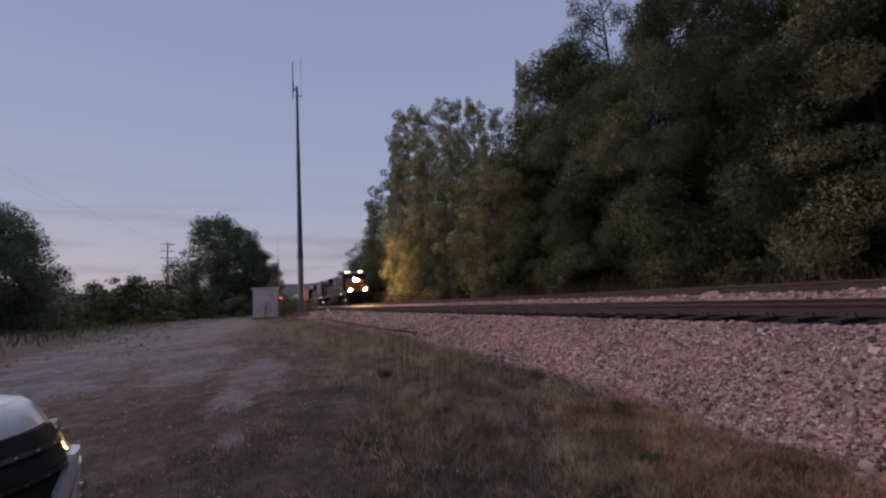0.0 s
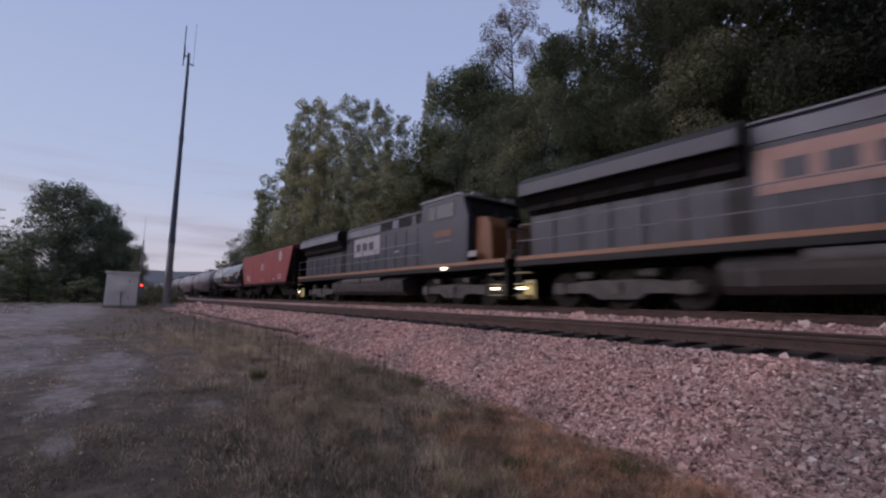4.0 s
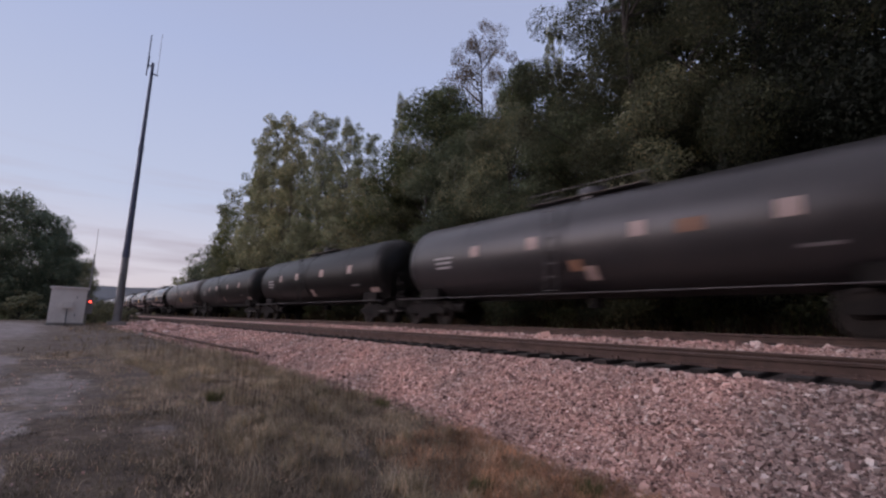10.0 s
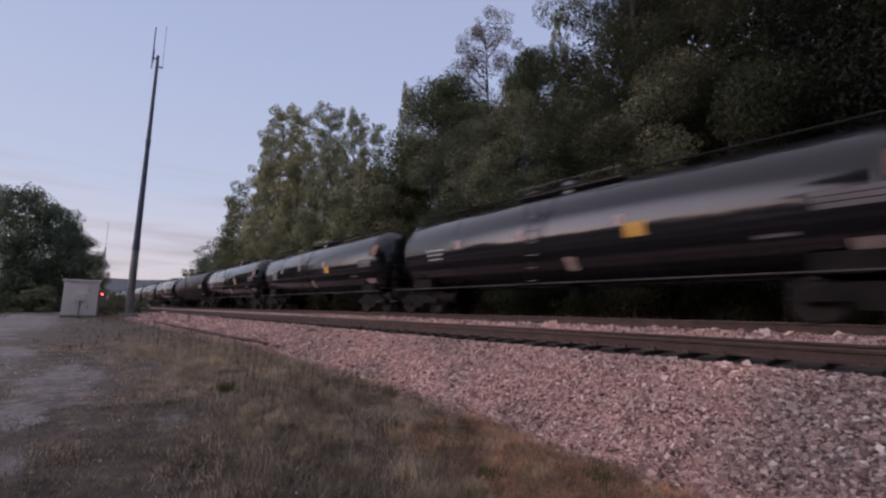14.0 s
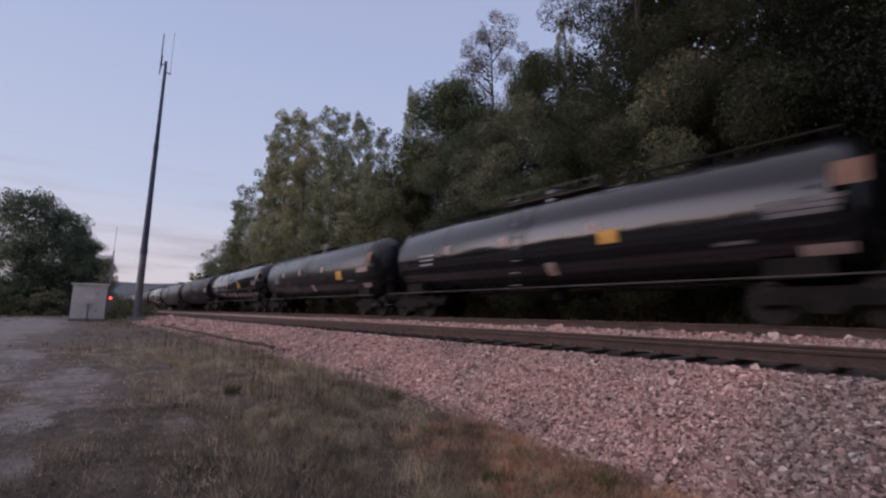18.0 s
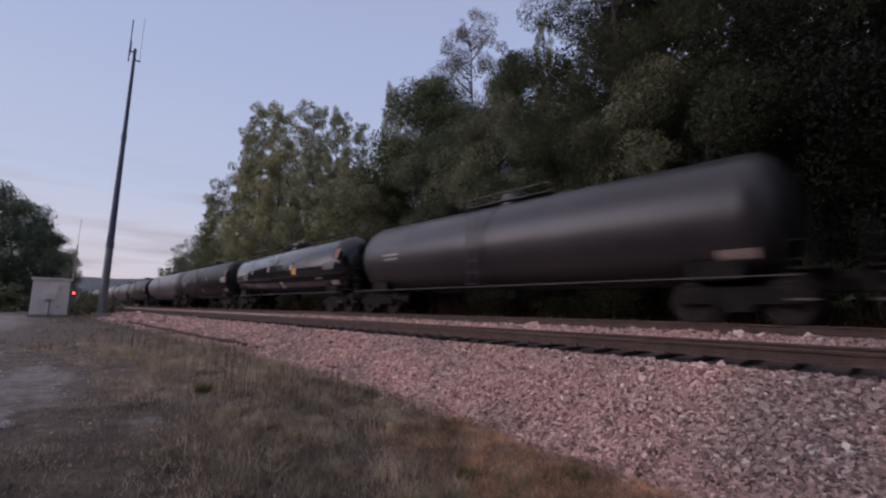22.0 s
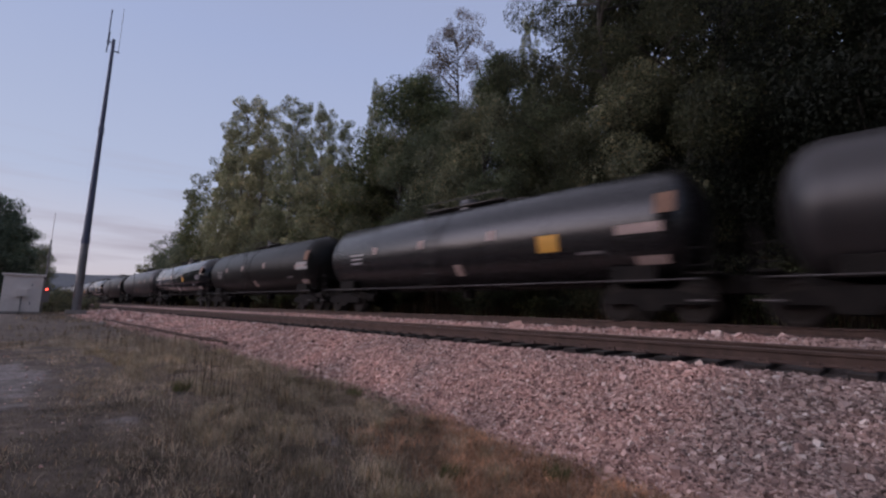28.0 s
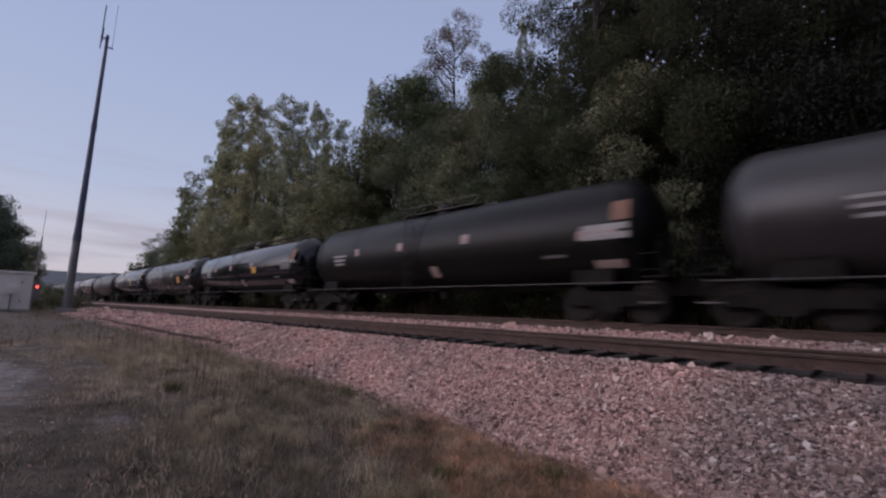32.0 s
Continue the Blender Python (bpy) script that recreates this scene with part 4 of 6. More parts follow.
# the lower front of the woods
rng = np.random.default_rng(31)
x = -86.0
while x < 14:
    y = rng.uniform(17.2, 18.6)
    low = 6.5 + 3.5 * rng.random() + (3.0 if x > -30 else 0)
    # leaves darkened as shade go to the dim right end
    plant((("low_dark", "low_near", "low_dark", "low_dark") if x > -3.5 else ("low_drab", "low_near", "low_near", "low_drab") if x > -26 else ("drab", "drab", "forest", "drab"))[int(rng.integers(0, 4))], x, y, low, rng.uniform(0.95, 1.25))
    x += rng.uniform(3.2, 4.6)
for _ in range(34):
    x = rng.uniform(-88, 10)
    plant(("shrub", "shrub_green")[int(rng.integers(0, 2))], x, rng.uniform(16.4, 17.6), rng.uniform(2.2, 4.2), rng.uniform(0.8, 1.2))
# woods farther up the slope
x = -58.0
while x < 26:
    if x > -22 or rng.random() < 0.5:
        plant("back", x, rng.uniform(25, 30), rng.uniform(15, 18) if x > -16 else 10.5, 1.1)
    x += rng.uniform(4.5, 6.5)
# trees and bushes beyond the lot
for kind, x, y, h, wide in (
        ("round", -75, -5.4, 15.2, 0.95), ("round", -74, -1.9, 13.0, 0.8), ("round", -72, 0.3, 9.6, 0.75), ("drab", -80, -9.5, 9.0, 0.8), ("drab", -66, 2.6, 7.0, 0.5),
        ("round", -46, -20.2, 10.5, 1.0), ("round", -43, -17.2, 8.8, 0.9), ("forest_dark", -52, -25, 11.5, 0.9), ("shrub_green", -50, -17.2, 4.8, 1.4),
        ("shrub", -64, -15, 5.6, 1.6), ("shrub_green", -62, -12.4, 5.6, 1.5), ("shrub_green", -68, -18, 5.4, 1.6), ("shrub", -70, -11, 6.0, 1.5), ("shrub_green", -58, -16.5, 4.0, 1.6),
        ("shrub_green", -60, -6.4, 3.6, 1.5), ("shrub", -58, -9.2, 3.0, 1.6), ("shrub", -62, -2.6, 3.2, 1.5), ("shrub_green", -60, 4.2, 2.0, 1.5), ("shrub", -47, 4.9, 1.6, 1.3), ("shrub", -47.5, 2.7, 2.3, 0.9), ("shrub", -49, 3.7, 2.1, 1.0), ("shrub", -51, 1.9, 2.4, 1.0), ("shrub", -55, 4.6, 1.8, 1.5)):
    plant(kind, x, y, h, wide, group="trees beyond the lot")

# unseen woods on the camera's side of the lot: a low far row
rng = np.random.default_rng(41)
x = -60.0
while x < 70:
    plant("behind", x, rng.uniform(-72, -58), rng.uniform(9, 13), 1.3, group="woods behind the lot")
    x += rng.uniform(6.0, 8.0)
# unseen tall rows added to block sky light from the cars and ballast
x = 6.5
while x < 34:
    plant("behind", x, -6 - 0.12 * x + rng.uniform(-2, 2), rng.uniform(17, 21), 1.0, group="woods behind the lot")
    x += rng.uniform(3.5, 4.5)
x = 3.0
while x < 36:
    plant("behind", x, -12 - 0.1 * x + rng.uniform(-1.5, 1.5), rng.uniform(20, 24), 0.95, group="woods behind the lot")
    x += rng.uniform(4.0, 5.0)



def dead_snag(x, y):
    t = thing("dead_snag", "pale dead snag with bare forked limbs among the woods", "dead tree", loc=(x, y, ground_z(x, y)))
    rng = np.random.default_rng(61)
    bm = bmesh.new()
    knots = [Vector((0, 0, -0.3)), Vector((0.15, 0.1, 2.6)), Vector((0.05, 0.0, 5.0)), Vector((0.35, -0.2, 6.8)), Vector((0.2, -0.5, 8.2))]
    for k in range(4):
        add_rod(bm, knots[k], knots[k + 1], 0.12 - 0.025 * k, 8, 0.095 - 0.025 * k)
    part("trunk", bm, M_BARK_PALE, t, smooth=True)
    for k in range(7):
        a = knots[2 + k % 2].lerp(knots[3 + k % 2], rng.random())
        bm = bmesh.new()
        b = a + Vector((rng.uniform(-1.2, 1.4), rng.uniform(-0.9, 0.1), rng.uniform(-0.2, 0.8)))
        add_rod(bm, a, b, 0.035, 6, 0.022)
        add_rod(bm, b, b + Vector((rng.uniform(-0.6, 0.7), -0.2, rng.uniform(-0.4, 0.5))), 0.022, 5, 0.008)
        add_rod(bm, a.lerp(b, 0.6), a.lerp(b, 0.6) + Vector((rng.uniform(-0.5, 0.5), -0.2, rng.uniform(0.1, 0.6))), 0.018, 5, 0.006)
        part("limb", bm, M_BARK_PALE, t, smooth=True)


dead_snag(-5.4, 17.9)

# ---- distant hills ----
HX = np.linspace(-1.2, 1.2, 60)
hv, hf = [], []
for k, a in enumerate(HX):
    px, py = -2300 * math.cos(a), 2300 * math.sin(a)
    top = 118 + 22 * noise.noise((a * 3, 0, 0)) + 8 * noise.noise((a * 14, 1, 0))
    hv += [(px, py, -5), (px * 1.05, py * 1.05, top * 0.55), (px * 1.12, py * 1.12, top)]
    if k:
        i = 3 * k
        hf += [(i - 3, i, i + 1, i - 2), (i - 2, i + 1, i + 2, i - 1)]
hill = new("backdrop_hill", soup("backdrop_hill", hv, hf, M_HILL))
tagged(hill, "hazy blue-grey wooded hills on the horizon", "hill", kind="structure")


# ---- equipment hut, mast, poles ----
def equipment_hut():
    x, y = -41.0, 0.70
    z = ground_z(x, y)
    t = thing("equipment_hut", "white steel railway equipment hut on the gravel lot", "equipment hut", loc=(x, y, z), rz=-1.5)
    box_part("base", (0, 0, 0.08), (2.0, 2.05, 0.16), M_CONCRETE, t, "concrete base", 0.02)
    box_part("body", (0, 0, 1.33), (1.9, 1.92, 2.36), M_WHITE_METAL, t, bevel=0.02)
    box_part("roof", (0, 0, 2.55), (2.1, 2.14, 0.12), M_WHITE_METAL, t, "overhanging sheet roof", 0.03)
    d = box_part("door", (0.963, -0.05, 1.25), (0.03, 0.95, 2.05), M_WHITE_METAL, t, "flush steel door", 0.008)
    box_part("hinge", (0.985, 0.44, 1.9), (0.03, 0.05, 0.16), M_GALV, d)
    box_part("hinge", (0.985, 0.44, 0.7), (0.03, 0.05, 0.16), M_GALV, d)
    m = box_part("meter_box", (1.07, 0.0, 1.38), (0.2, 0.52, 0.5), M_WHITE_METAL, t, "pale meter cabinet on the front", 0.015)
    box_part("cover", (1.18, 0.0, 1.38), (0.02, 0.42, 0.4), M_WHITE_METAL, m, bevel=0.008)
    rod_part("conduit", (1.02, 0.0, 1.13), (1.02, 0.0, 0.05), 0.03, M_GALV, t)
    c = box_part("side_cabinet", (0.2, 1.17, 1.35), (0.8, 0.40, 1.1), M_GALV, t, "grey metal cabinet on the side", 0.015)
    bm = bmesh.new()
    add_lathe(bm, [(0.60, 0.13), (0.66, 0.13), (0.66, 0.10), (0.62, 0.09)], 16, "x", (0, 1.19, 1.66))
    lamp = part("warning_lamp", bm, M_DARK_STEEL, c, "lit red warning lamp")
    bm = bmesh.new()
    add_lathe(bm, [(0.625, 0.06), (0.67, 0.05), (0.685, 0.02)], 14, "x", (0, 1.19, 1.66))
    o = part("lens", bm, M_REDLAMP, c, "glowing red lens")
    box_part("vent", (-0.3, 0.97, 2.2), (0.5, 0.03, 0.3), M_GALV, t)
    return t


equipment_hut()


def small_mast():
    x, y = -41.9, 1.80
    z = ground_z(x, y)
    t = thing("antenna_mast", "thin galvanised antenna mast beside the hut", "antenna mast", loc=(x, y, z))
    rod_part("pipe", (0, 0, -0.2), (0, 0, 5.2), 0.045, M_GALV, t)
    rod_part("whip", (0, 0, 5.2), (0, 0, 7.1), 0.018, M_WHITE_METAL, t)
    box_part("bracket", (0, -0.12, 2.3), (0.08, 0.3, 0.08), M_GALV, t)


small_mast()


def radio_pole():
    x, y = -40.0, 3.52
    z = ground_z(x, y)
    top = 21.2 - z
    t = thing("radio_pole", "tall tapered steel radio pole with whip antennas", "radio pole", loc=(x, y, z))
    box_part("footing", (0, 0, 0.06), (1.1, 1.1, 0.5), M_CONCRETE, t, "concrete footing", 0.03)
    secs = ((0.3, 0.27), (5.2, 0.225), (14.0 - z, 0.15), (top, 0.10))
    for (a, ra), (b, rb) in zip(secs, secs[1:]):
        rod_part("pole_section", (0, 0, a), (0, 0, b), ra, M_GALV if a < 1 else M_DARK_STEEL, t, "", 16, rb)
    for a, r in ((5.2, 0.25), (14.0 - z, 0.18)):
        rod_part("joint_collar", (0, 0, a - 0.25), (0, 0, a + 0.25), r, M_DARK_STEEL, t, "", 16)
    box_part("antenna_bracket", (0, -0.15, top - 0.3), (0.08, 0.5, 0.08), M_DARK_STEEL, t)
    box_part("antenna_bracket", (0, 0.18, top - 0.9), (0.08, 0.5, 0.08), M_DARK_STEEL, t)
    rod_part("whip_antenna", (0, -0.34, top - 1.2), (0, -0.34, top + 2.3), 0.04, M_DARK_STEEL, t)
    rod_part("whip_antenna", (0, 0.36, top - 0.9), (0, 0.36, top + 2.7), 0.016, M_GALV, t)
    rod_part("dipole", (0, -0.28, top - 0.6), (0, -0.28, top + 0.5), 0.03, M_DARK_STEEL, t)
    rod_part("cable", (0.2, 0.12, 0.4), (0.06, 0.08, top - 0.6), 0.018, M_BLACK_PLASTIC, t, "black feed cable")
    box_part("junction_box", (0.3, 0, 1.5), (0.12, 0.3, 0.4), M_GALV, t, bevel=0.01)
    return t


radio_pole()


def utility_pole(x, y, h, arms):
    z = ground_z(x, y)
    t = thing("utility_pole", "weathered wooden utility pole with crossarms", "utility pole", group="utility poles", loc=(x, y, z), rz=20)
    rod_part("post", (0, 0, -0.5), (0, 0, h), 0.19, M_WOOD, t, "", 10, 0.12)
    for k in range(arms):
        a = box_part("crossarm", (0.12, 0, h - 0.5 - 1.5 * k), (0.1, 2.6, 0.12), M_WOOD, t)
        for yy in (-1.15, -0.5, 0.5, 1.15):
            rod_part("insulator", (0.12, yy, h - 0.44 - 1.5 * k), (0.12, yy, h - 0.2 - 1.5 * k), 0.05, M_GALV, a)
    rod_part("brace", (0.12, 0.8, h - 0.5), (0.05, 0, h - 1.3), 0.03, M_GALV, t)


utility_pole(-112, -17.8, 16.4, 3)
utility_pole(-190, -52, 14.0, 2)


def wire(p, q, sag, r=0.007):
    bm = bmesh.new()
    p, q = Vector(p), Vector(q)
    prev = p
    for k in range(1, 13):
        f = k / 12
        c = p.lerp(q, f) - Vector((0, 0, 4 * sag * f * (1 - f)))
        add_rod(bm, prev, c, r, 5)
        prev = c
    o = new("power_line", finish("power_line", bm, M_BLACK_PLASTIC))
    tagged(o, "thin sagging overhead power line", "power line", group="power lines")


for dy in (-1.1, 0.5, 1.1):
    wire((-112, -17.8 + dy, 16.7), (-190, -52 + dy, 14.3), 1.6)
    wire((-112, -17.8 + dy, 16.7), (-38, -28 + dy, 19.5), 1.4)


def discarded_rail():
    bm = bmesh.new()
    n = 14
    last = None
    for k in range(n + 1):
        f = k / n
        x, y = -13.1 + (-29 + 13.1) * f, 4.5 + (3.72 - 4.5) * f
        z = max(ballast_z(x, y), ground_z(x, y)) - 0.05
        ring = [bm.verts.new((x, y + a, z + b)) for a, b in RAIL]
        if last:
            for i in range(len(ring)):
                bm.faces.new((last[i], last[(i + 1) % len(ring)], ring[(i + 1) % len(ring)], ring[i]))
        else:
            bm.faces.new(ring)
        last = ring
    bm.faces.new(last)
    o = new("discarded_rail", finish("discarded_rail", bm, M_RAIL))
    tagged(o, "rusty old rail lying along the foot of the ballast", "old rail")


discarded_rail()


def pale_rock(x, y, r):
    bm = bmesh.new()
    bmesh.ops.create_icosphere(bm, subdivisions=2, radius=r)
    for v in bm.verts:
        v.co *= 1 + 0.35 * noise.noise(v.co * 9)
        v.co.z *= 0.7
    o = new("pale_rock", finish("pale_rock", bm, M_CONCRETE))
    o.matrix_basis = pose(x, y, max(ballast_z(x, y), ground_z(x, y)) + r * 0.3, 0, 0, 40)
    tagged(o, "small pale rock at the edge of the ballast", "rock")


pale_rock(-25.4, 3.24, 0.13)


# ---- parked car ----
def wheel_parts(parent, c, r, w):
    bm = bmesh.new()
    add_lathe(bm, [(-w / 2, r * 0.62), (-w / 2, r * 0.93), (-w * 0.3, r), (w * 0.3, r), (w / 2, r * 0.93), (w / 2, r * 0.62)], 28, "y", c)
    wh = part("wheel", bm, M_TYRE, parent, smooth=True)
    bm = bmesh.new()
    add_lathe(bm, [(-w * 0.4, r * 0.6), (-w * 0.45, r * 0.62), (w * 0.45, r * 0.62), (w * 0.4, r * 0.55), (w * 0.3, r * 0.12)], 20, "y", c)
    part("rim", bm, M_CHROME, wh, "alloy rim", smooth=True)


def parked_car():
    """White utility vehicle, nose towards +x; origin on the ground under the middle of the nose."""
    t = thing("parked_suv", "white sport utility vehicle with a black chrome-barred grille", "car", loc=(-2.66, -1.20, ground_z(-2.8, -2.0)), rz=60)
    hw = 0.98

    def nose_x(y, out=0.0):
        return out + 0.06 - 0.62 * (abs(y) / hw) ** 3.2

    def patch(name, rows, side, out, deep, material, label="", parent=None, n=6):
        """A panel on the curve of the nose: rows of (height, inner y, outer y), mirrored by side, with a back of its own."""
        bm = bmesh.new()
        front = [[bm.verts.new((nose_x(y0 + (y1 - y0) * k / n, out - 0.65 * max(0.0, z - 0.77)), side * (y0 + (y1 - y0) * k / n), z)) for k in range(n + 1)] for z, y0, y1 in rows]
        back = [[bm.verts.new((v.co.x - deep, v.co.y, v.co.z)) for v in r] for r in front]
        for g in (front, back):
            for p, q in zip(g, g[1:]):
                for k in range(n):
                    bm.faces.new((p[k], p[k + 1], q[k + 1], q[k]))
        rim = front[0] + [r[-1] for r in front[1:]] + front[-1][-2::-1] + [r[0] for r in front[-2:0:-1]]
        far = back[0] + [r[-1] for r in back[1:]] + back[-1][-2::-1] + [r[0] for r in back[-2:0:-1]]
        for k in range(len(rim)):
            bm.faces.new((rim[k], rim[(k + 1) % len(rim)], far[(k + 1) % len(far)], far[k]))
        return part(name, bm, material, parent or t, label, smooth=True)

    # body: outlines stacked from sill to hood, rounded at the nose
    bm = bmesh.new()
    rings = []
    for z, grow, back in ((0.30, -0.10, -0.12), (0.38, -0.02, -0.03), (0.62, 0.0, -0.02), (0.80, -0.02, -0.07), (0.93, -0.06, -0.13), (1.01, -0.08, -0.18), (1.055, -0.09, -0.22), (1.085, -0.12, -0.28)):
        ring = []
        for k in range(17):
            y = (-1 + k / 8) * (hw + grow)
            ring.append(bm.verts.new((nose_x(y * hw / (hw + grow)) + back, y, z)))
        ring += [bm.verts.new((-4.6, hw + grow, z)), bm.verts.new((-4.75, 0, z)), bm.verts.new((-4.6, -hw - grow, z))]
        rings.append(ring)
    for p, q in zip(rings, rings[1:]):
        for k in range(len(p)):
            bm.faces.new((p[k], p[(k + 1) % len(p)], q[(k + 1) % len(q)], q[k]))
    bm.faces.new(rings[0])
    bm.faces.new(rings[-1])
    part("body", bm, M_CAR_PAINT, t, smooth=True)
    # hood: a crowned sheet with a raised middle
    bm = bmesh.new()
    grid = []
    for i in range(9):
        f = i / 8
        row = []
        for k in range(17):
            y = (-1 + k / 8) * hw * 0.86
            x0 = nose_x(y / 0.86) - 0.28
            x = x0 + (-1.55 - x0) * f
            edge = (abs(y) / (hw * 0.86)) ** 8
            row.append(bm.verts.new((x, y, 1.088 + 0.06 * math.sin(min(1, f * 1.6) * 1.57) * (1 - 0.55 * edge) + 0.018 * min(1, f * 3) * max(0.0, 1 - (abs(y) / 0.75) ** 4))))
        grid.append(row)
    for p, q in zip(grid, grid[1:]):
        for k in range(16):
            bm.faces.new((p[k], p[k + 1], q[k + 1], q[k]))
    part("hood", bm, M_CAR_PAINT, t, "raised white hood", smooth=True)
    bm = bmesh.new()
    add_prism(bm, [(-4.65, 1.0), (-4.45, 1.6), (-4.1, 1.76), (-2.5, 1.78), (-1.5, 1.08), (-1.45, 1.0)], "y", -0.84, 0.84)
    bmesh.ops.bevel(bm, geom=list(bm.edges), offset=0.06, segments=2, affect="EDGES", profile=0.5)
    part("cabin", bm, M_CAR_PAINT, t, smooth=True)
    box_part("windshield", (-1.99, 0, 1.45), (0.02, 1.42, 1.0), M_GLASS, t, "dark windshield", 0, Matrix.Rotation(radians(-55), 3, "Y"))
    for s in (-1, 1):
        box_part("side_window", (-3.2, s * 0.845, 1.42), (1.9, 0.02, 0.42), M_GLASS, t)
        box_part("mirror", (-1.75, s * 1.08, 1.2), (0.14, 0.22, 0.16), M_CAR_PAINT, t, bevel=0.04)
        lamp = patch("headlight", [(0.79, 0.60, 0.90), (0.87, 0.57, 0.85), (0.935, 0.56, 0.76)], s, -0.02, 0.05, M_GLASS, "dark wraparound headlight")
        for k in range(3):
            y = s * (0.62 + 0.08 * k)
            rod_part("reflector", (nose_x(y, -0.16), y, 0.90 - 0.03 * k), (nose_x(y, -0.10 + 0.0195 * k), y, 0.90 - 0.03 * k), 0.018, M_CHROME, lamp, "small bright reflector", seg=12)
        frame_ = patch("grille_surround", [(0.40, 0.27, 0.41), (0.58, 0.37, 0.51), (0.72, 0.50, 0.64), (0.78, 0.57, 0.74)], s, 0.035, 0.09, M_CAR_PAINT, "white frame beside the grille")
        patch("seam", [(0.40, 0.415, 0.435), (0.58, 0.515, 0.535), (0.72, 0.645, 0.665)], s, 0.03, 0.05, M_BLACK_PLASTIC, "dark seam", frame_)
        corner = patch("bumper_corner", [(0.30, 0.40, 0.90), (0.42, 0.45, 0.97), (0.58, 0.545, 0.97), (0.70, 0.67, 0.95)], s, 0.04, 0.12, M_CAR_PAINT, "white rounded bumper corner")
        for y, z in ((0.70, 0.56), (0.80, 0.45)):
            rod_part("fog_light", (nose_x(s * y, -0.02), s * y, z), (nose_x(s * y, 0.062), s * y, z), 0.022, M_CHROME, corner, "small bright fog light", seg=14)
    grille = patch("grille", [(0.40, -0.26, 0.26), (0.58, -0.36, 0.36), (0.76, -0.55, 0.55), (0.955, -0.57, 0.57)], 1, 0.0, 0.08, M_TYRE, "black grille", n=14)
    for z, w in ((0.50, 0.31), (0.62, 0.39), (0.74, 0.52), (0.86, 0.55)):
        bar = patch("grille_bar", [(z, -w, w), (z + 0.022, -w, w)], 1, 0.02, 0.03, M_DARK_CHROME, "dark chrome bar", grille, 14)
    # chrome studs added to stand for the bright glints across the grille
    for k in range(9):
        y = -0.48 + 0.12 * k
        for z in (0.63, 0.75, 0.87):
            if abs(y) < 0.36 + (z - 0.63) * 0.8:
                rod_part("glint_stud", (nose_x(y, -0.12), y, z), (nose_x(y, 0.024 - 0.65 * max(0.0, z - 0.77)), y, z), 0.008, M_CHROME, grille, "small chrome stud added for a glint", seg=8)
    patch("lower_bumper", [(0.28, -0.52, 0.52), (0.40, -0.50, 0.50)], 1, 0.045, 0.12, M_CAR_PAINT, "white lower bumper", n=14)
    for x in (-0.95, -3.75):
        for s in (-0.86, 0.86):
            wheel_parts(t, (x, s, 0.37), 0.37, 0.24)
    return t


parked_car()

# ---- rolling stock: origin on the rail head under the middle, nose towards +x ----
SPEED = 16.88
MOVING = []


def add_truck(parent, x, axles, spacing, r, cast=M_UNDER):
    tr = box_part("truck", (x, 0, 0.52), (spacing * (axles - 1) * 0.5, 2.0, 0.22), M_UNDER, parent, "grimy wheel truck", 0.03)
    for s in (-1, 1):
        L = spacing * (axles - 1) / 2
        bm = bmesh.new()
        add_prism(bm, [(x - L - 0.3, 0.42), (x - L - 0.3, 0.62), (x - L * 0.5, 0.78), (x + L * 0.5, 0.78), (x + L + 0.3, 0.62), (x + L + 0.3, 0.42), (x + L * 0.45, 0.42), (x + L * 0.3, 0.26), (x - L * 0.3, 0.26), (x - L * 0.45, 0.42)], "y", s * 1.0 - 0.07, s * 1.0 + 0.07)
        part("side_frame", bm, cast, tr)
    for k in range(axles):
        wx = x + (k - (axles - 1) / 2) * spacing
        for s in (-1, 1):
            bm = bmesh.new()
            add_lathe(bm, [(-0.07, r), (-0.06, r + 0.025), (-0.03, r + 0.025), (-0.02, r), (0.07, r - 0.004), (0.07, r * 0.86), (0.04, r * 0.8), (0.03, r * 0.3), (0.09, r * 0.24), (0.09, 0.02)], 22, "y", (0, 0, 0))
            if s < 0:
                bmesh.ops.rotate(bm, cent=(0, 0, 0), matrix=Matrix.Rotation(math.pi, 3, "Z"), verts=bm.verts)
            bmesh.ops.translate(bm, vec=(wx, s * 0.755, r), verts=bm.verts)
            part("wheel", bm, M_WHEEL, tr, smooth=True)
    return tr


def add_coupler(parent, x, way):
    bm = bmesh.new()
    add_box(bm, (x - way * 0.25, 0, 0.85), (0.6, 0.16, 0.16), 0.02)
    add_box(bm, (x + way * 0.02, 0.02, 0.85), (0.24, 0.28, 0.28), 0.05)
    part("coupler", bm, M_UNDER, parent)


def ladder(parent, x, y, z0, z1, w, material):
    bm = bmesh.new()
    for s in (-w / 2, w / 2):
        add_rod(bm, (x + s, y, z0), (x + s, y, z1), 0.018, 6)
    n = int((z1 - z0) / 0.38)
    for k in range(n + 1):
        add_rod(bm, (x - w / 2, y, z0 + 0.05 + k * 0.38), (x + w / 2, y, z0 + 0.05 + k * 0.38), 0.014, 6)
    part("ladder", bm, material, parent)


TANK_R, TANK_Z = 1.5, 2.40


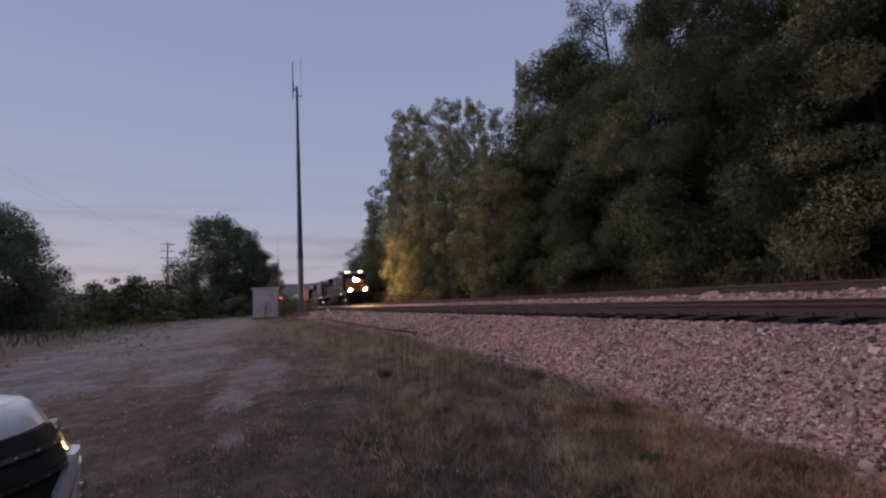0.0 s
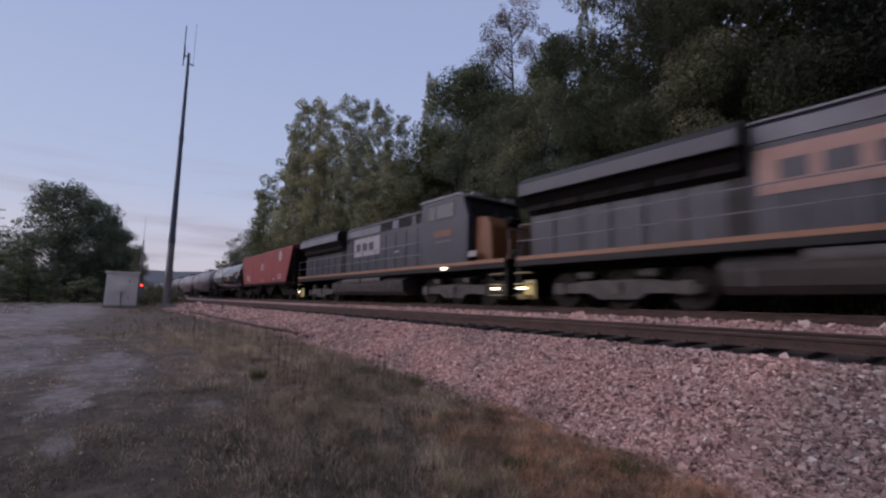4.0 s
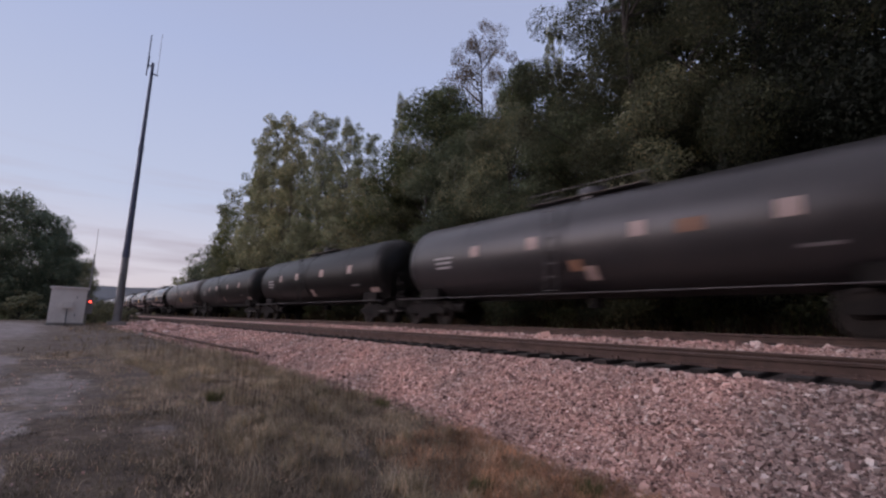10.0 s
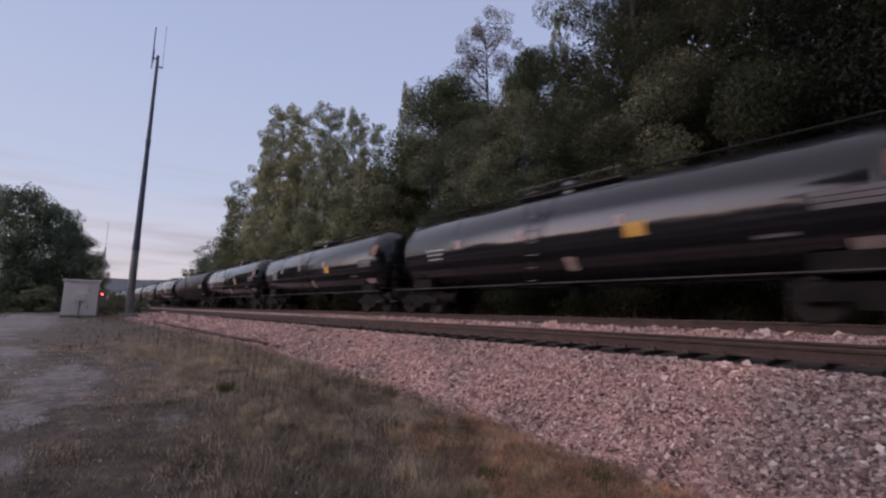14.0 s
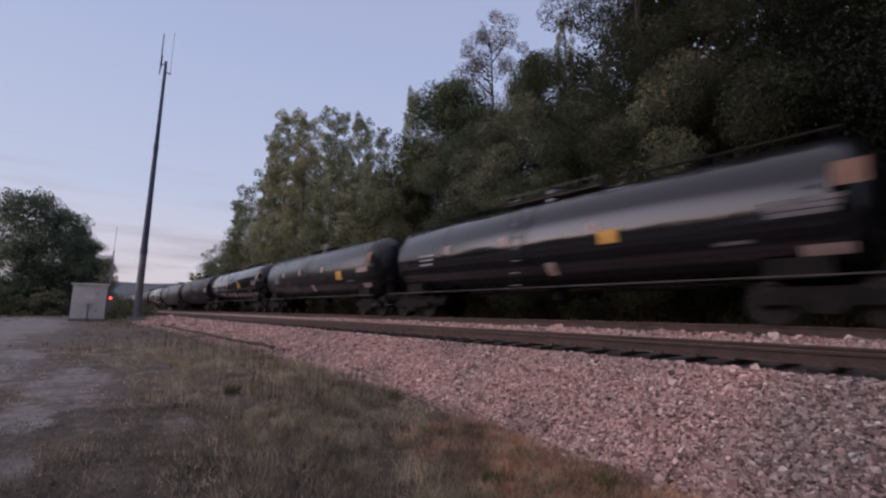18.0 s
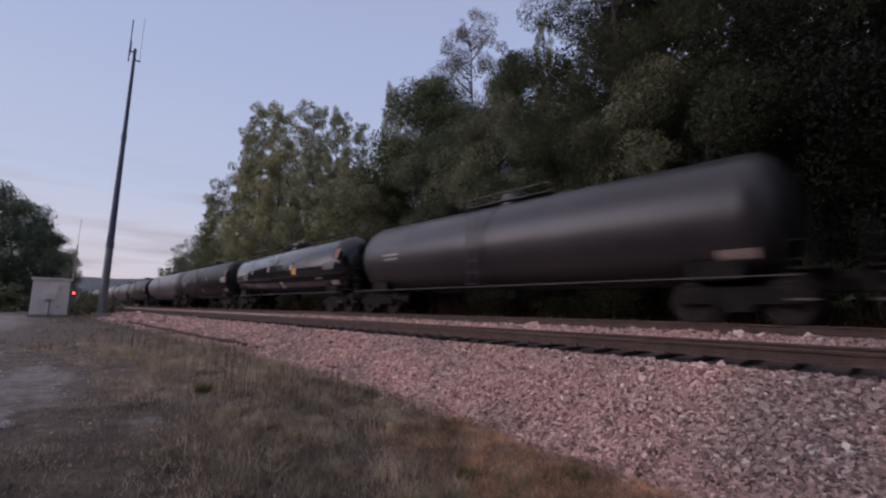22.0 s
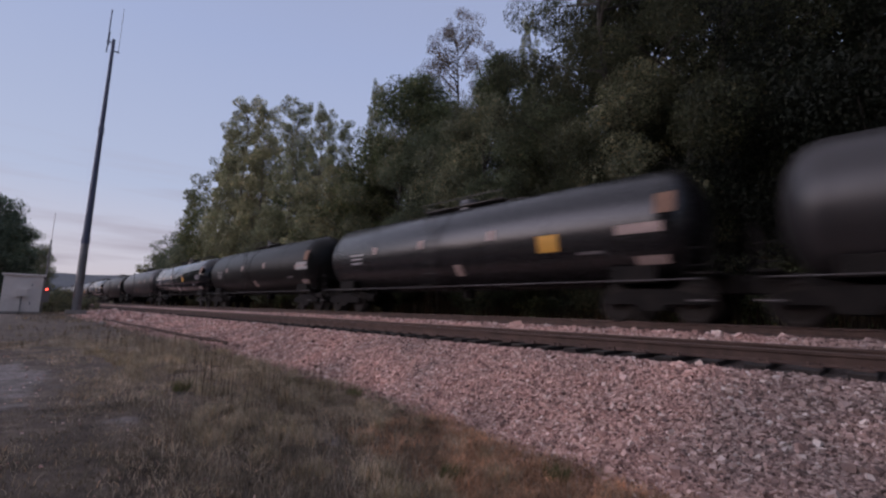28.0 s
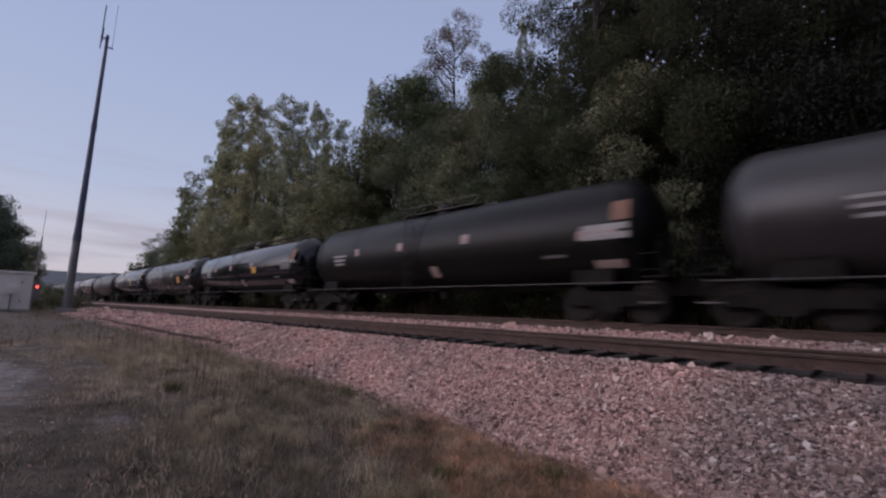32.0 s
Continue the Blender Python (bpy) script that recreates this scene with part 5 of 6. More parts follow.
def on_tank(parent, name, x, z, w, h, material, label="", side=-1):
    """A thin plate that lies on the curve of the tank at height z."""
    bm = bmesh.new()
    n = 5
    cols = []
    for k in range(n + 1):
        zz = z - h / 2 + h * k / n - TANK_Z
        yy = side * math.sqrt(max((TANK_R + 0.012) ** 2 - zz * zz, 0.0))
        cols.append((bm.verts.new((x - w / 2, yy, zz + TANK_Z)), bm.verts.new((x + w / 2, yy, zz + TANK_Z))))
    for a, b in zip(cols, cols[1:]):
        bm.faces.new((a[0], a[1], b[1], b[0]))
    return part(name, bm, material, parent, label)


def tank_car(name_label, paint, marks):
    t = thing("tank_car", name_label, "tank car", group="tank cars of the train")
    half = 7.85
    bm = bmesh.new()
    prof = [(-half - 0.02, 0.05), (-half + 0.04, 0.55), (-half + 0.16, 0.95), (-half + 0.36, 1.28), (-half + 0.6, 1.45), (-half + 0.85, TANK_R), (-0.06, TANK_R), (-0.05, TANK_R - 0.02), (0.05, TANK_R - 0.02), (0.06, TANK_R)]
    prof += [(-a, r) for a, r in prof[5::-1]]
    add_lathe(bm, prof, 48, "x", (0, 0, TANK_Z))
    part("tank", bm, paint, t, smooth=True)
    for x in (-half + 0.86, half - 0.86, -4.2, 4.2):
        bm = bmesh.new()
        add_lathe(bm, [(x - 0.05, TANK_R - 0.01), (x - 0.05, TANK_R + 0.008), (x + 0.05, TANK_R + 0.008), (x + 0.05, TANK_R - 0.01)], 48, "x", (0, 0, TANK_Z))
        part("jacket_band", bm, paint, t, smooth=True)
    for s in (-1, 1):
        box_part("stub_sill", (s * 6.9, 0, 0.9), (3.2, 0.6, 0.42), M_UNDER, t, bevel=0.02)
        box_part("end_platform", (s * 8.02, 0, 1.1), (0.5, 2.7, 0.05), M_UNDER, t, "grated end platform")
        box_part("saddle", (s * 6.4, 0, 1.14), (1.1, 2.3, 0.42), M_UNDER, t, bevel=0.03)
        rod_part("side_pipe", (-8.0, s * 1.46, 0.96), (8.0, s * 1.46, 0.96), 0.016, M_PIPE, t, "worn pale pipe along the side")
        bm = bmesh.new()
        for yy in (-1.3, 0, 1.3):
            add_rod(bm, (s * 8.2, yy, 1.1), (s * 8.2, yy, 2.1), 0.02, 6)
        add_rod(bm, (s * 8.2, -1.3, 2.1), (s * 8.2, 1.3, 2.1), 0.02, 6)
        add_rod(bm, (s * 8.2, -1.3, 1.6), (s * 8.2, 1.3, 1.6), 0.02, 6)
        part("end_railing", bm, M_UNDER, t)
        ladder(t, s * 7.9, -1.42, 0.45, 1.9, 0.42, M_UNDER)
        ladder(t, s * 0.5, s * 1.56, 1.0, 3.7, 0.42, paint)
        add_coupler(t, s * 8.5, s)
        add_truck(t, s * 6.75, 2, 1.78, 0.46)
        box_part("step", (s * 7.95, -1.38, 0.5), (0.45, 0.2, 0.04), M_PIPE, t)
    bm = bmesh.new()
    add_lathe(bm, [(3.75, 0.5), (4.0, 0.5), (4.04, 0.45), (4.2, 0.42), (4.22, 0.25)], 20, "z", (0, 0, 0))
    part("manway", bm, paint, t, "round manway housing", smooth=True)
    box_part("top_platform", (0, 0, 3.93), (3.8, 1.2, 0.03), M_TRUCK, t, "walkway grating on top")
    for s in (-1, 1):
        bm = bmesh.new()
        for x in (-1.9, -0.7, 0.7, 1.9):
            add_rod(bm, (x, s * 0.65, 3.85), (x, s * 0.65, 4.2), 0.016, 6)
        add_rod(bm, (-1.9, s * 0.65, 4.2), (1.9, s * 0.65, 4.2), 0.016, 6)
        part("top_railing", bm, M_PIPE, t)
    if marks == 2:
        for x in (-7.0, -4.6, -2.2, 2.2, 4.6, 7.0):
            rod_part("pipe_bracket", (x, -0.5, 3.8), (x, -0.5, 4.02), 0.02, M_UNDER, t, seg=6)
        rod_part("top_pipe", (-7.2, -0.5, 4.02), (7.2, -0.5, 4.02), 0.035, M_UNDER, t, "dark pipe along the top of the tank", seg=8)
    rod_part("outlet_valve", (0, 0, 0.62), (0, 0, 1.0), 0.22, M_UNDER, t, seg=14)
    rod_part("brake_cylinder", (-5.6, -0.6, 0.62), (-4.9, -0.6, 0.62), 0.18, M_UNDER, t, seg=14)
    rod_part("brake_wheel", (-8.26, -0.5, 1.9), (-8.22, -0.5, 1.9), 0.26, M_UNDER, t, seg=20)
    # stencilling and panels on the side
    for s in (-1, 1):
        if marks >= 1:
            for k in range(2 if marks == 1 else 3):
                on_tank(t, "stencil_bar", s * 5.2, 2.38 - 0.17 * k, 1.0 - 0.12 * k, 0.075, M_WHITE_MARK, "plain white bar where lettering stands", s)
            on_tank(t, "reflective_patch", s * -6.9, 1.46, 0.75, 0.2, M_PINK_MARK, "", s)
        if marks >= 2:
            for x in ((3.9, 1.1, -2.2) if marks < 5 else (3.6, 1.2, -2.0, -5.0)):
                on_tank(t, "panel", s * x, 2.48, 0.30 if marks < 5 else 0.42, 0.30 if marks < 5 else 0.38, M_PINK_MARK, "small pale square panel", s)
            if marks == 2:
                on_tank(t, "placard", s * -2.6, 2.2, 0.55, 0.36, M_YELLOW, "yellow placard panel", s)
                for k in range(3):
                    on_tank(t, "stencil_bar", s * -6.6, 2.4 - 0.12 * k, 1.3 - 0.1 * k, 0.1, M_FAINT_MARK, "plain faint bar where lettering stands", s)
                on_tank(t, "faded_patch", s * -7.35, 2.82, 0.5, 0.5, M_ORANGE, "faded orange patch", s)
            elif marks == 5:
                pass
            elif marks == 7:
                on_tank(t, "placard", s * -1.0, 1.8, 0.6, 0.46, M_YELLOW, "yellow placard panel", s)
            elif marks == 6:
                on_tank(t, "placard", s * -3.2, 2.4, 0.6, 0.32, M_ORANGE, "dull orange placard panel", s)
                on_tank(t, "placard", s * -0.2, 1.72, 0.45, 0.3, M_ORANGE, "dull orange placard panel", s)
            elif marks == 3:
                on_tank(t, "placard", s * -4.2, 2.05, 0.66, 0.46, M_YELLOW, "yellow placard panel", s)
            else:
                for k in range(2):
                    on_tank(t, "stencil_bar", s * -6.9, 2.35 - 0.22 * k, 1.2, 0.16, M_WHITE_MARK, "plain white bar where lettering stands", s)
            on_tank(t, "panel", s * -0.6, 1.5, 0.36, 0.36, M_PINK_MARK, "small pale square panel", s)
            on_tank(t, "stencil_bar", s * -5.4, 1.72, 0.7, 0.07, M_FAINT_MARK, "", s)
        if marks == 0:
            on_tank(t, "pale_smear", s * -3.3, 1.80, 4.0, 0.08, M_SMEAR, "long pale smear along the side", s)
            on_tank(t, "pale_smear", s * -1.7, 1.62, 0.8, 0.2, M_SMEAR, "pale smear on the side", s)
            on_tank(t, "pale_smear", s * 1.9, 1.77, 0.8, 0.22, M_SMEAR, "pale smear on the side", s)
            on_tank(t, "pale_smear", s * 5.6, 1.86, 1.2, 0.16, M_SMEAR, "pale smear on the side", s)
        if marks in (3, 4):
            on_tank(t, "faded_patch", s * -7.3, 2.75, 0.45, 0.5, M_ORANGE, "faded orange patch", s)
            on_tank(t, "stencil_bar", s * -6.7, 2.2, 1.1, 0.24, M_PINK_MARK, "", s)
    return t


CARS = {
    "gloss": tank_car("glossy black tank car with white stencilling, coupled in a moving train", M_BLACK_GLOSS, 2),
    "satin": tank_car("satin black tank car with yellow placard, coupled in a moving train", M_BLACK_SATIN, 3),
    "matt": tank_car("dull weathered black tank car, coupled in a moving train", M_BLACK_MATT, 4),
    "dark": tank_car("dull black tank car with pale squares, coupled in a train", M_BLACK_MATT, 5),
    "slate": tank_car("grimy dark grey tank car with orange placards, coupled in train", M_GREY, 6),
    "streaked": tank_car("pale grey tank car with light smears, coupled in a train", M_GREY_LIGHT, 0),
    "grey": tank_car("grimy dark grey tank car, coupled in a moving train", M_GREY, 1),
    "warm": tank_car("warm brownish-grey tank car, coupled in a moving train", M_GREY_WARM, 7),
    "pale": tank_car("pale grey tank car with rust streaks, coupled in a moving train", M_GREY_LIGHT, 1),
}
ORDER = ["gloss", "pale", "streaked", "slate", "dark", "dark", "warm", "gloss", "gloss", "gloss", "matt", "gloss", "satin", "gloss", "matt", "grey", "gloss", "matt", "streaked", "matt",
         "slate", "satin", "matt", "gloss", "slate", "matt", "gloss", "satin", "gloss", "grey", "gloss", "pale", "matt", "gloss", "satin", "grey", "gloss", "matt", "gloss", "grey", "satin", "gloss", "matt", "gloss"]
first = set()
for k, kind in enumerate(ORDER):
    s = -115.92 - 17.1 * (k + 0.5)
    m = pose(s, FAR_Y, FAR_RAIL_Z)
    if kind in first:
        car = copy_thing(CARS[kind], m)
    else:
        first.add(kind)
        car = CARS[kind]
        car.matrix_basis = m
    MOVING.append((car, s))


def hopper_car():
    t = thing("hopper_car", "red covered hopper car with sloped ends, coupled in a moving train", "hopper car")
    bm = bmesh.new()
    # side plates between the sloped end sheets, with a rounded roof edge
    prof = [(-1.52, 1.3), (-1.56, 1.5), (-1.56, 3.92), (-1.52, 3.99), (-1.1, 4.06), (0, 4.12), (1.1, 4.06), (1.52, 3.99), (1.56, 3.92), (1.56, 1.5), (1.52, 1.3)]
    rings = []
    for x, dx in ((-1, 0), (-0.98, 0), (0.98, 0), (1, 0)):
        rings.append([bm.verts.new((x * (7.66 - max(0, 4.0 - z) * 0.48), y, z)) for y, z in prof])
    for a, b in zip(rings, rings[1:]):
        for k in range(len(a)):
            bm.faces.new((a[k], a[(k + 1) % len(a)], b[(k + 1) % len(b)], b[k]))
    bm.faces.new(rings[0])
    bm.faces.new(rings[-1])
    part("body", bm, M_RED, t)
    # near-black sheet over each sloped red end
    for s in (-1, 1):
        bm = bmesh.new()
        lo, hi = s * (7.66 - 2.65 * 0.48 + 0.02), s * (7.66 - 0.2 * 0.48 + 0.02)
        vs = [bm.verts.new(p) for p in ((lo, -1.48, 1.35), (lo, 1.48, 1.35), (hi, 1.48, 3.8), (hi, -1.48, 3.8))]
        bm.faces.new(vs)
        bmesh.ops.solidify(bm, geom=list(bm.faces), thickness=0.02)
        part("end_sheet", bm, M_UNDER, t, "dark sloped end sheet")
    for k in range(3):
        x = (k - 1) * 4.0
        bm = bmesh.new()
        add_prism(bm, [(x - 2.0, 1.36), (x + 2.0, 1.36), (x + 0.4, 0.45), (x - 0.4, 0.45)], "y", -0.85, 0.85)
        part("hopper_bay", bm, M_UNDER, t, "grimy discharge hopper")
    for s in (-1, 1):
        box_part("side_sill", (0, s * 1.5, 1.28), (12.8, 0.1, 0.18), M_UNDER, t)
        for k in range(2):
            box_part("corner_post", (s * 7.75, (k * 2 - 1) * 1.42, 1.5), (0.08, 0.08, 0.6), M_UNDER, t)
        ladder(t, s * 7.7, -1.4, 0.6, 3.9, 0.42, M_UNDER)
        ladder(t, s * 7.7, 1.4, 0.6, 3.9, 0.42, M_UNDER)
        box_part("end_platform", (s * 7.75, 0, 1.18), (0.8, 2.8, 0.06), M_UNDER, t)
        add_coupler(t, s * 8.2, s)
        add_truck(t, s * 6.4, 2, 1.78, 0.46)
        for k in range(5):
            box_part("side_rib", (-6.0 + 3.0 * k, s * 1.565, 2.6), (0.05, 0.02, 2.2), M_RED, t)
        # plain marks
        for k in range(3):
            box_part("stencil_bar", (s * 0.1, s * 1.578, 2.97 - 0.2 * k), (0.9, 0.006, 0.12), M_WHITE_MARK, t, "plain white bar where lettering stands")
        for k in range(2):
            box_part("stencil_bar", (s * 4.8, s * 1.578, 2.06 - 0.25 * k), (1.1, 0.006, 0.2), M_PINK_MARK, t)
        for x in (s * 4.2, 0.2, -s * 3.4):
            box_part("reflective_patch", (x, s * 1.578, 1.62), (0.5, 0.006, 0.16), M_PINK_MARK, t)
        for k in range(2):
            box_part("stencil_bar", (-s * 4.9, s * 1.578, 1.9 - 0.22 * k), (0.9, 0.006, 0.14), M_PINK_MARK, t)
        bm = bmesh.new()
        add_lathe(bm, [(s * 1.575, 0.40), (s * 1.582, 0.40)], 28, "y", (-s * 4.85, 0, 3.4))
        part("emblem", bm, M_WHITE_MARK, t, "plain white round emblem")
    box_part("roof_walk", (0, 0, 4.2), (15.5, 0.6, 0.06), M_RED, t, "roof walkway")
    for k in range(4):
        box_part("roof_hatch", (-5.4 + 3.6 * k, 0.6, 4.14), (1.4, 0.5, 0.1), M_RED, t, bevel=0.02)
    return t


HOPPER = hopper_car()
MOVING.append((HOPPER, -107.65))


def lamp_unit(parent, name, c, r, lens, label):
    """A dark round housing with its lens set back inside the rim."""
    bm = bmesh.new()
    add_lathe(bm, [(0, r * 0.6), (0, r * 1.25), (0.16, r * 1.25), (0.16, r * 1.08), (0.05, r * 1.05), (0.045, r * 0.3)], 18, "x", c)
    h = part(name, bm, M_BLACK_MATT, parent, label, smooth=True)
    bm = bmesh.new()
    add_lathe(bm, [(0.06, r), (0.07, r * 0.9), (0.072, r * 0.4)], 18, "x", c)
    part("lens", bm, lens, h, label)


def locomotive(label, lights, emblem, emblem_x):
    t = thing("diesel_locomotive", label, "locomotive", group="locomotives of the train")
    half = 10.25
    box_part("frame", (0, 0, 1.42), (2 * half, 3.0, 0.30), M_BLACK_MATT, t, "", 0.03)
    for s in (-1, 1):
        box_part("sill_stripe", (0, s * 1.505, 1.535), (2 * half - 0.1, 0.014, 0.12), M_STRIPE, t, "thin orange stripe along the sill")
        add_truck(t, s * 6.9, 3, 1.85, 0.53, M_TRUCK)
        for dx in (-1.85, 0.0, 1.85):
            # axle boxes and springs stand out from the side frames
            box_part("axle_box", (s * 6.9 + dx, -1.1, 0.55), (0.34, 0.12, 0.36), M_TRUCK, t, "dusty axle box", 0.04)
            box_part("axle_box", (s * 6.9 + dx, 1.1, 0.55), (0.34, 0.12, 0.36), M_TRUCK, t, "dusty axle box", 0.04)
        for dx in (-0.93, 0.93):
            for w in (-1, 1):
                rod_part("brake_cylinder", (s * 6.9 + dx - 0.2, w * 1.12, 0.92), (s * 6.9 + dx + 0.2, w * 1.12, 0.92), 0.11, M_TRUCK, t, seg=10)
        add_coupler(t, s * (half + 0.1), s)
        box_part("pilot", (s * (half - 0.06), 0, 0.86), (0.1, 2.8, 1.0), M_BLACK_MATT, t, "black snowplough pilot", 0.02)
    bm = bmesh.new()
    add_prism(bm, [(-1.2, 0.38), (-1.42, 0.55), (-1.5, 0.85), (-1.5, 1.0), (-1.0, 1.27), (1.0, 1.27), (1.5, 1.0), (1.5, 0.85), (1.42, 0.55), (1.2, 0.38)], "x", -4.2, 3.7)
    part("fuel_tank", bm, M_TANK_GRIME, t, "dusty fuel tank slung under the frame")
    for s in (-1, 1):
        for a, b in ((-2.7, -0.6), (-0.4, 1.7)):
            rod_part("air_reservoir", (a, s * 1.38, 1.09), (b, s * 1.38, 1.09), 0.17, M_TRUCK, t, seg=14)
        for x in (-3.6, 2.6):
            box_part("fuel_tank_strap", (x, s * 1.47, 0.78), (0.08, 0.09, 0.5), M_TRUCK, t)
    # engine hood, with dark openings along its upper edge
    bm = bmesh.new()
    add_prism(bm, [(-0.92, 1.57), (-0.92, 4.02), (-0.74, 4.26), (0.74, 4.26), (0.92, 4.02), (0.92, 1.57)], "x", -3.7, 5.15)
    hood = part("engine_hood", bm, M_BLUE, t, "dark blue engine hood")
    for k in range(9):
        for s in (-1, 1):
            d = box_part("hood_door", (-3.2 + 0.97 * k, s * 0.93, 2.55), (0.88, 0.03, 1.75), M_BLUE, hood, "", 0.008)
    bm = bmesh.new()
    add_prism(bm, [(-0.95, 1.57), (-0.95, 2.98), (-1.28, 3.52), (-1.5, 3.56), (-1.5, 3.95), (-1.3, 4.16), (1.3, 4.16), (1.5, 3.95), (1.5, 3.56), (1.28, 3.52), (0.95, 2.98), (0.95, 1.57)], "x", -10.1, -3.7)
    rad = part("radiator", bm, M_BLACK_MATT, t, "dark flared radiator section")
    for s in (-1, 1):
        box_part("wing_panel", (-6.9, s * 1.507, 3.76), (6.3, 0.02, 0.36), M_LOCO_GREY if not lights else M_BLUE, rad, "dull outer panel of the radiator wing")
        for k in range(6):
            box_part("radiator_grille", (-9.5 + 1.05 * k, s * 1.13, 3.27), (0.92, 0.03, 0.46), M_UNDER, rad, "", 0, Matrix.Rotation(radians(s * 31), 3, "X"))
            box_part("radiator_door", (-9.5 + 0.98 * k, s * 0.962, 2.3), (0.88, 0.03, 1.3), M_BLUE, rad, "", 0.008)
        p = box_part("emblem_panel", (emblem_x, s * 0.953, 3.0), (3.2 if lights else 3.0, 0.02, 1.0), emblem, t, "plain pale emblem panel")
        for dx, w in ((-0.95, 0.5), (-0.2, 0.55), (0.55, 0.5)):
            box_part("emblem_shape", (emblem_x + dx, s * 0.968, 3.0), (w, 0.01, 0.42), M_BLUE, p)
        # upper band of grey panels between the openings
        for a, b in ((-3.6, 0.5), (1.75, 2.35), (3.6, 3.85)):
            box_part("upper_panel", ((a + b) / 2, s * 0.945, 3.84), (b - a, 0.03, 0.38), M_LOCO_GREY, hood, "dull grey upper panel")
        for a, b in ((0.55, 1.7), (2.4, 3.55), (3.9, 5.1)):
            box_part("vent_opening", ((a + b) / 2, s * 0.935, 3.86), (b - a, 0.03, 0.42), M_UNDER, hood, "dark louvred opening")
            for q in range(4):
                box_part("louvre", ((a + b) / 2, s * 0.952, 3.71 + 0.1 * q), (b - a - 0.06, 0.012, 0.02), M_BLUE, hood)
        box_part("roof_edge", (0.7, s * 0.84, 4.17), (8.8, 0.1, 0.05), M_LOCO_GREY, hood)
        box_part("hood_lamp", (2.25, s * 0.965, 2.48), (0.34, 0.05, 0.09), M_HOODLAMP if lights else M_WHITE_MARK, t, "small lit hood lamp")
    rod_part("exhaust_stack", (0.4, 0, 4.2), (0.4, 0, 4.42), 0.3, M_UNDER, t, seg=16)
    for x in (-2.9, -1.6):
        rod_part("dynamic_brake_fan", (x, 0, 4.2), (x, 0, 4.34), 0.58, M_BLACK_MATT, t, seg=24)
    # cab
    bm = bmesh.new()
    add_prism(bm, [(5.15, 1.57), (5.15, 4.24), (7.75, 4.24), (8.0, 4.12), (8.3, 3.3), (8.3, 1.57)], "y", -1.5, 1.5)
    bmesh.ops.bevel(bm, geom=list(bm.edges), offset=0.03, segments=1, affect="EDGES")
    cab = part("cab", bm, M_BLUE, t, "wide dark blue cab")
    bm = bmesh.new()
    add_prism(bm, [(5.08, 4.23), (5.08, 4.33), (7.75, 4.33), (8.06, 4.18), (8.0, 4.13), (7.72, 4.23)], "y", -1.53, 1.53)
    part("cab_roof", bm, M_LOCO_GREY, cab, "pale cab roof")
    for s in (-1, 1):
        for x, w in ((5.95, 0.5), (6.85, 1.15)):
            f = box_part("side_window_frame", (x, s * 1.498, 3.72), (w + 0.1, 0.03, 0.66), M_BLACK_PLASTIC, cab, "", 0.01)
            box_part("pane", (x, s * 1.511, 3.72), (w, 0.02, 0.56), M_GLASS, f, "dark cab window")
        box_part("windscreen", (8.17, s * 0.72, 3.72), (0.03, 1.05, 0.66), M_GLASS, cab, "", 0, Matrix.Rotation(radians(-20), 3, "Y"))
        box_part("number_board", (8.04, s * 0.86, 4.25), (0.10, 0.56, 0.20), M_BOARD if lights else M_WHITE_MARK, cab, "plain lit board")
        box_part("cab_number_bar", (6.75, s * 1.506, 2.82), (1.25, 0.014, 0.26), M_ORANGE, t, "plain faded orange bar where a number stands")
        box_part("cab_number_bar", (6.75, s * 1.506, 2.5), (1.1, 0.014, 0.06), M_FAINT_MARK, t, "plain pale bar")
        box_part("toe_board", (8.25, s * 1.47, 1.87), (0.95, 0.03, 0.22), M_WHITE_MARK, t, "pale board at the foot of the cab door")
        box_part("cab_door", (7.85, s * 1.505, 2.45), (0.55, 0.02, 1.55), M_BLUE, cab, "", 0.008)
    box_part("visor", (8.12, 0, 4.14), (0.2, 2.9, 0.04), M_LOCO_GREY, cab)
    # nose
    bm = bmesh.new()
    add_prism(bm, [(8.3, 1.57), (8.3, 3.32), (8.95, 3.26), (9.18, 2.9), (9.25, 1.57)], "y", -1.15, 1.15)
    bmesh.ops.bevel(bm, geom=list(bm.edges), offset=0.05, segments=2, affect="EDGES")
    nose = part("nose", bm, M_LOCO_YELLOW, t, "orange sloping nose")
    box_part("nose_door", (9.24, 0.55, 2.25), (0.03, 0.6, 1.25), M_LOCO_YELLOW, nose, "", 0.008)
    box_part("headlight_plate", (9.1, 0, 3.15), (0.2, 0.62, 0.34), M_BLACK_MATT, nose, "dark headlight mount", 0.03)
    for s in (-1, 1):
        lamp_unit(t, "nose_light", (9.18, s * 0.15, 3.15), 0.11, M_HEADLIGHT if lights else M_GLASS, "bright nose headlight")
        lamp_unit(t, "ditch_light", (10.2, s * 0.98, 1.8), 0.11, M_DITCH if lights else M_GLASS, "bright ditch light")
        rod_part("ditch_light_post", (10.18, s * 0.98, 1.57), (10.18, s * 0.98, 1.72), 0.04, M_BLACK_MATT, t)
        box_part("step_light", (9.75, s * 1.46, 0.58), (0.34, 0.03, 0.06), M_STEP, t, "small lit step lamp")
        box_part("step_light", (6.85, s * 1.51, 1.4), (0.34, 0.02, 0.07), M_STEP, t, "small lit step lamp")
        box_part("end_plate", (10.02, s * 0.75, 1.95), (0.05, 0.62, 0.72), M_LOCO_YELLOW, t, "orange end plate of the front platform", 0.02)
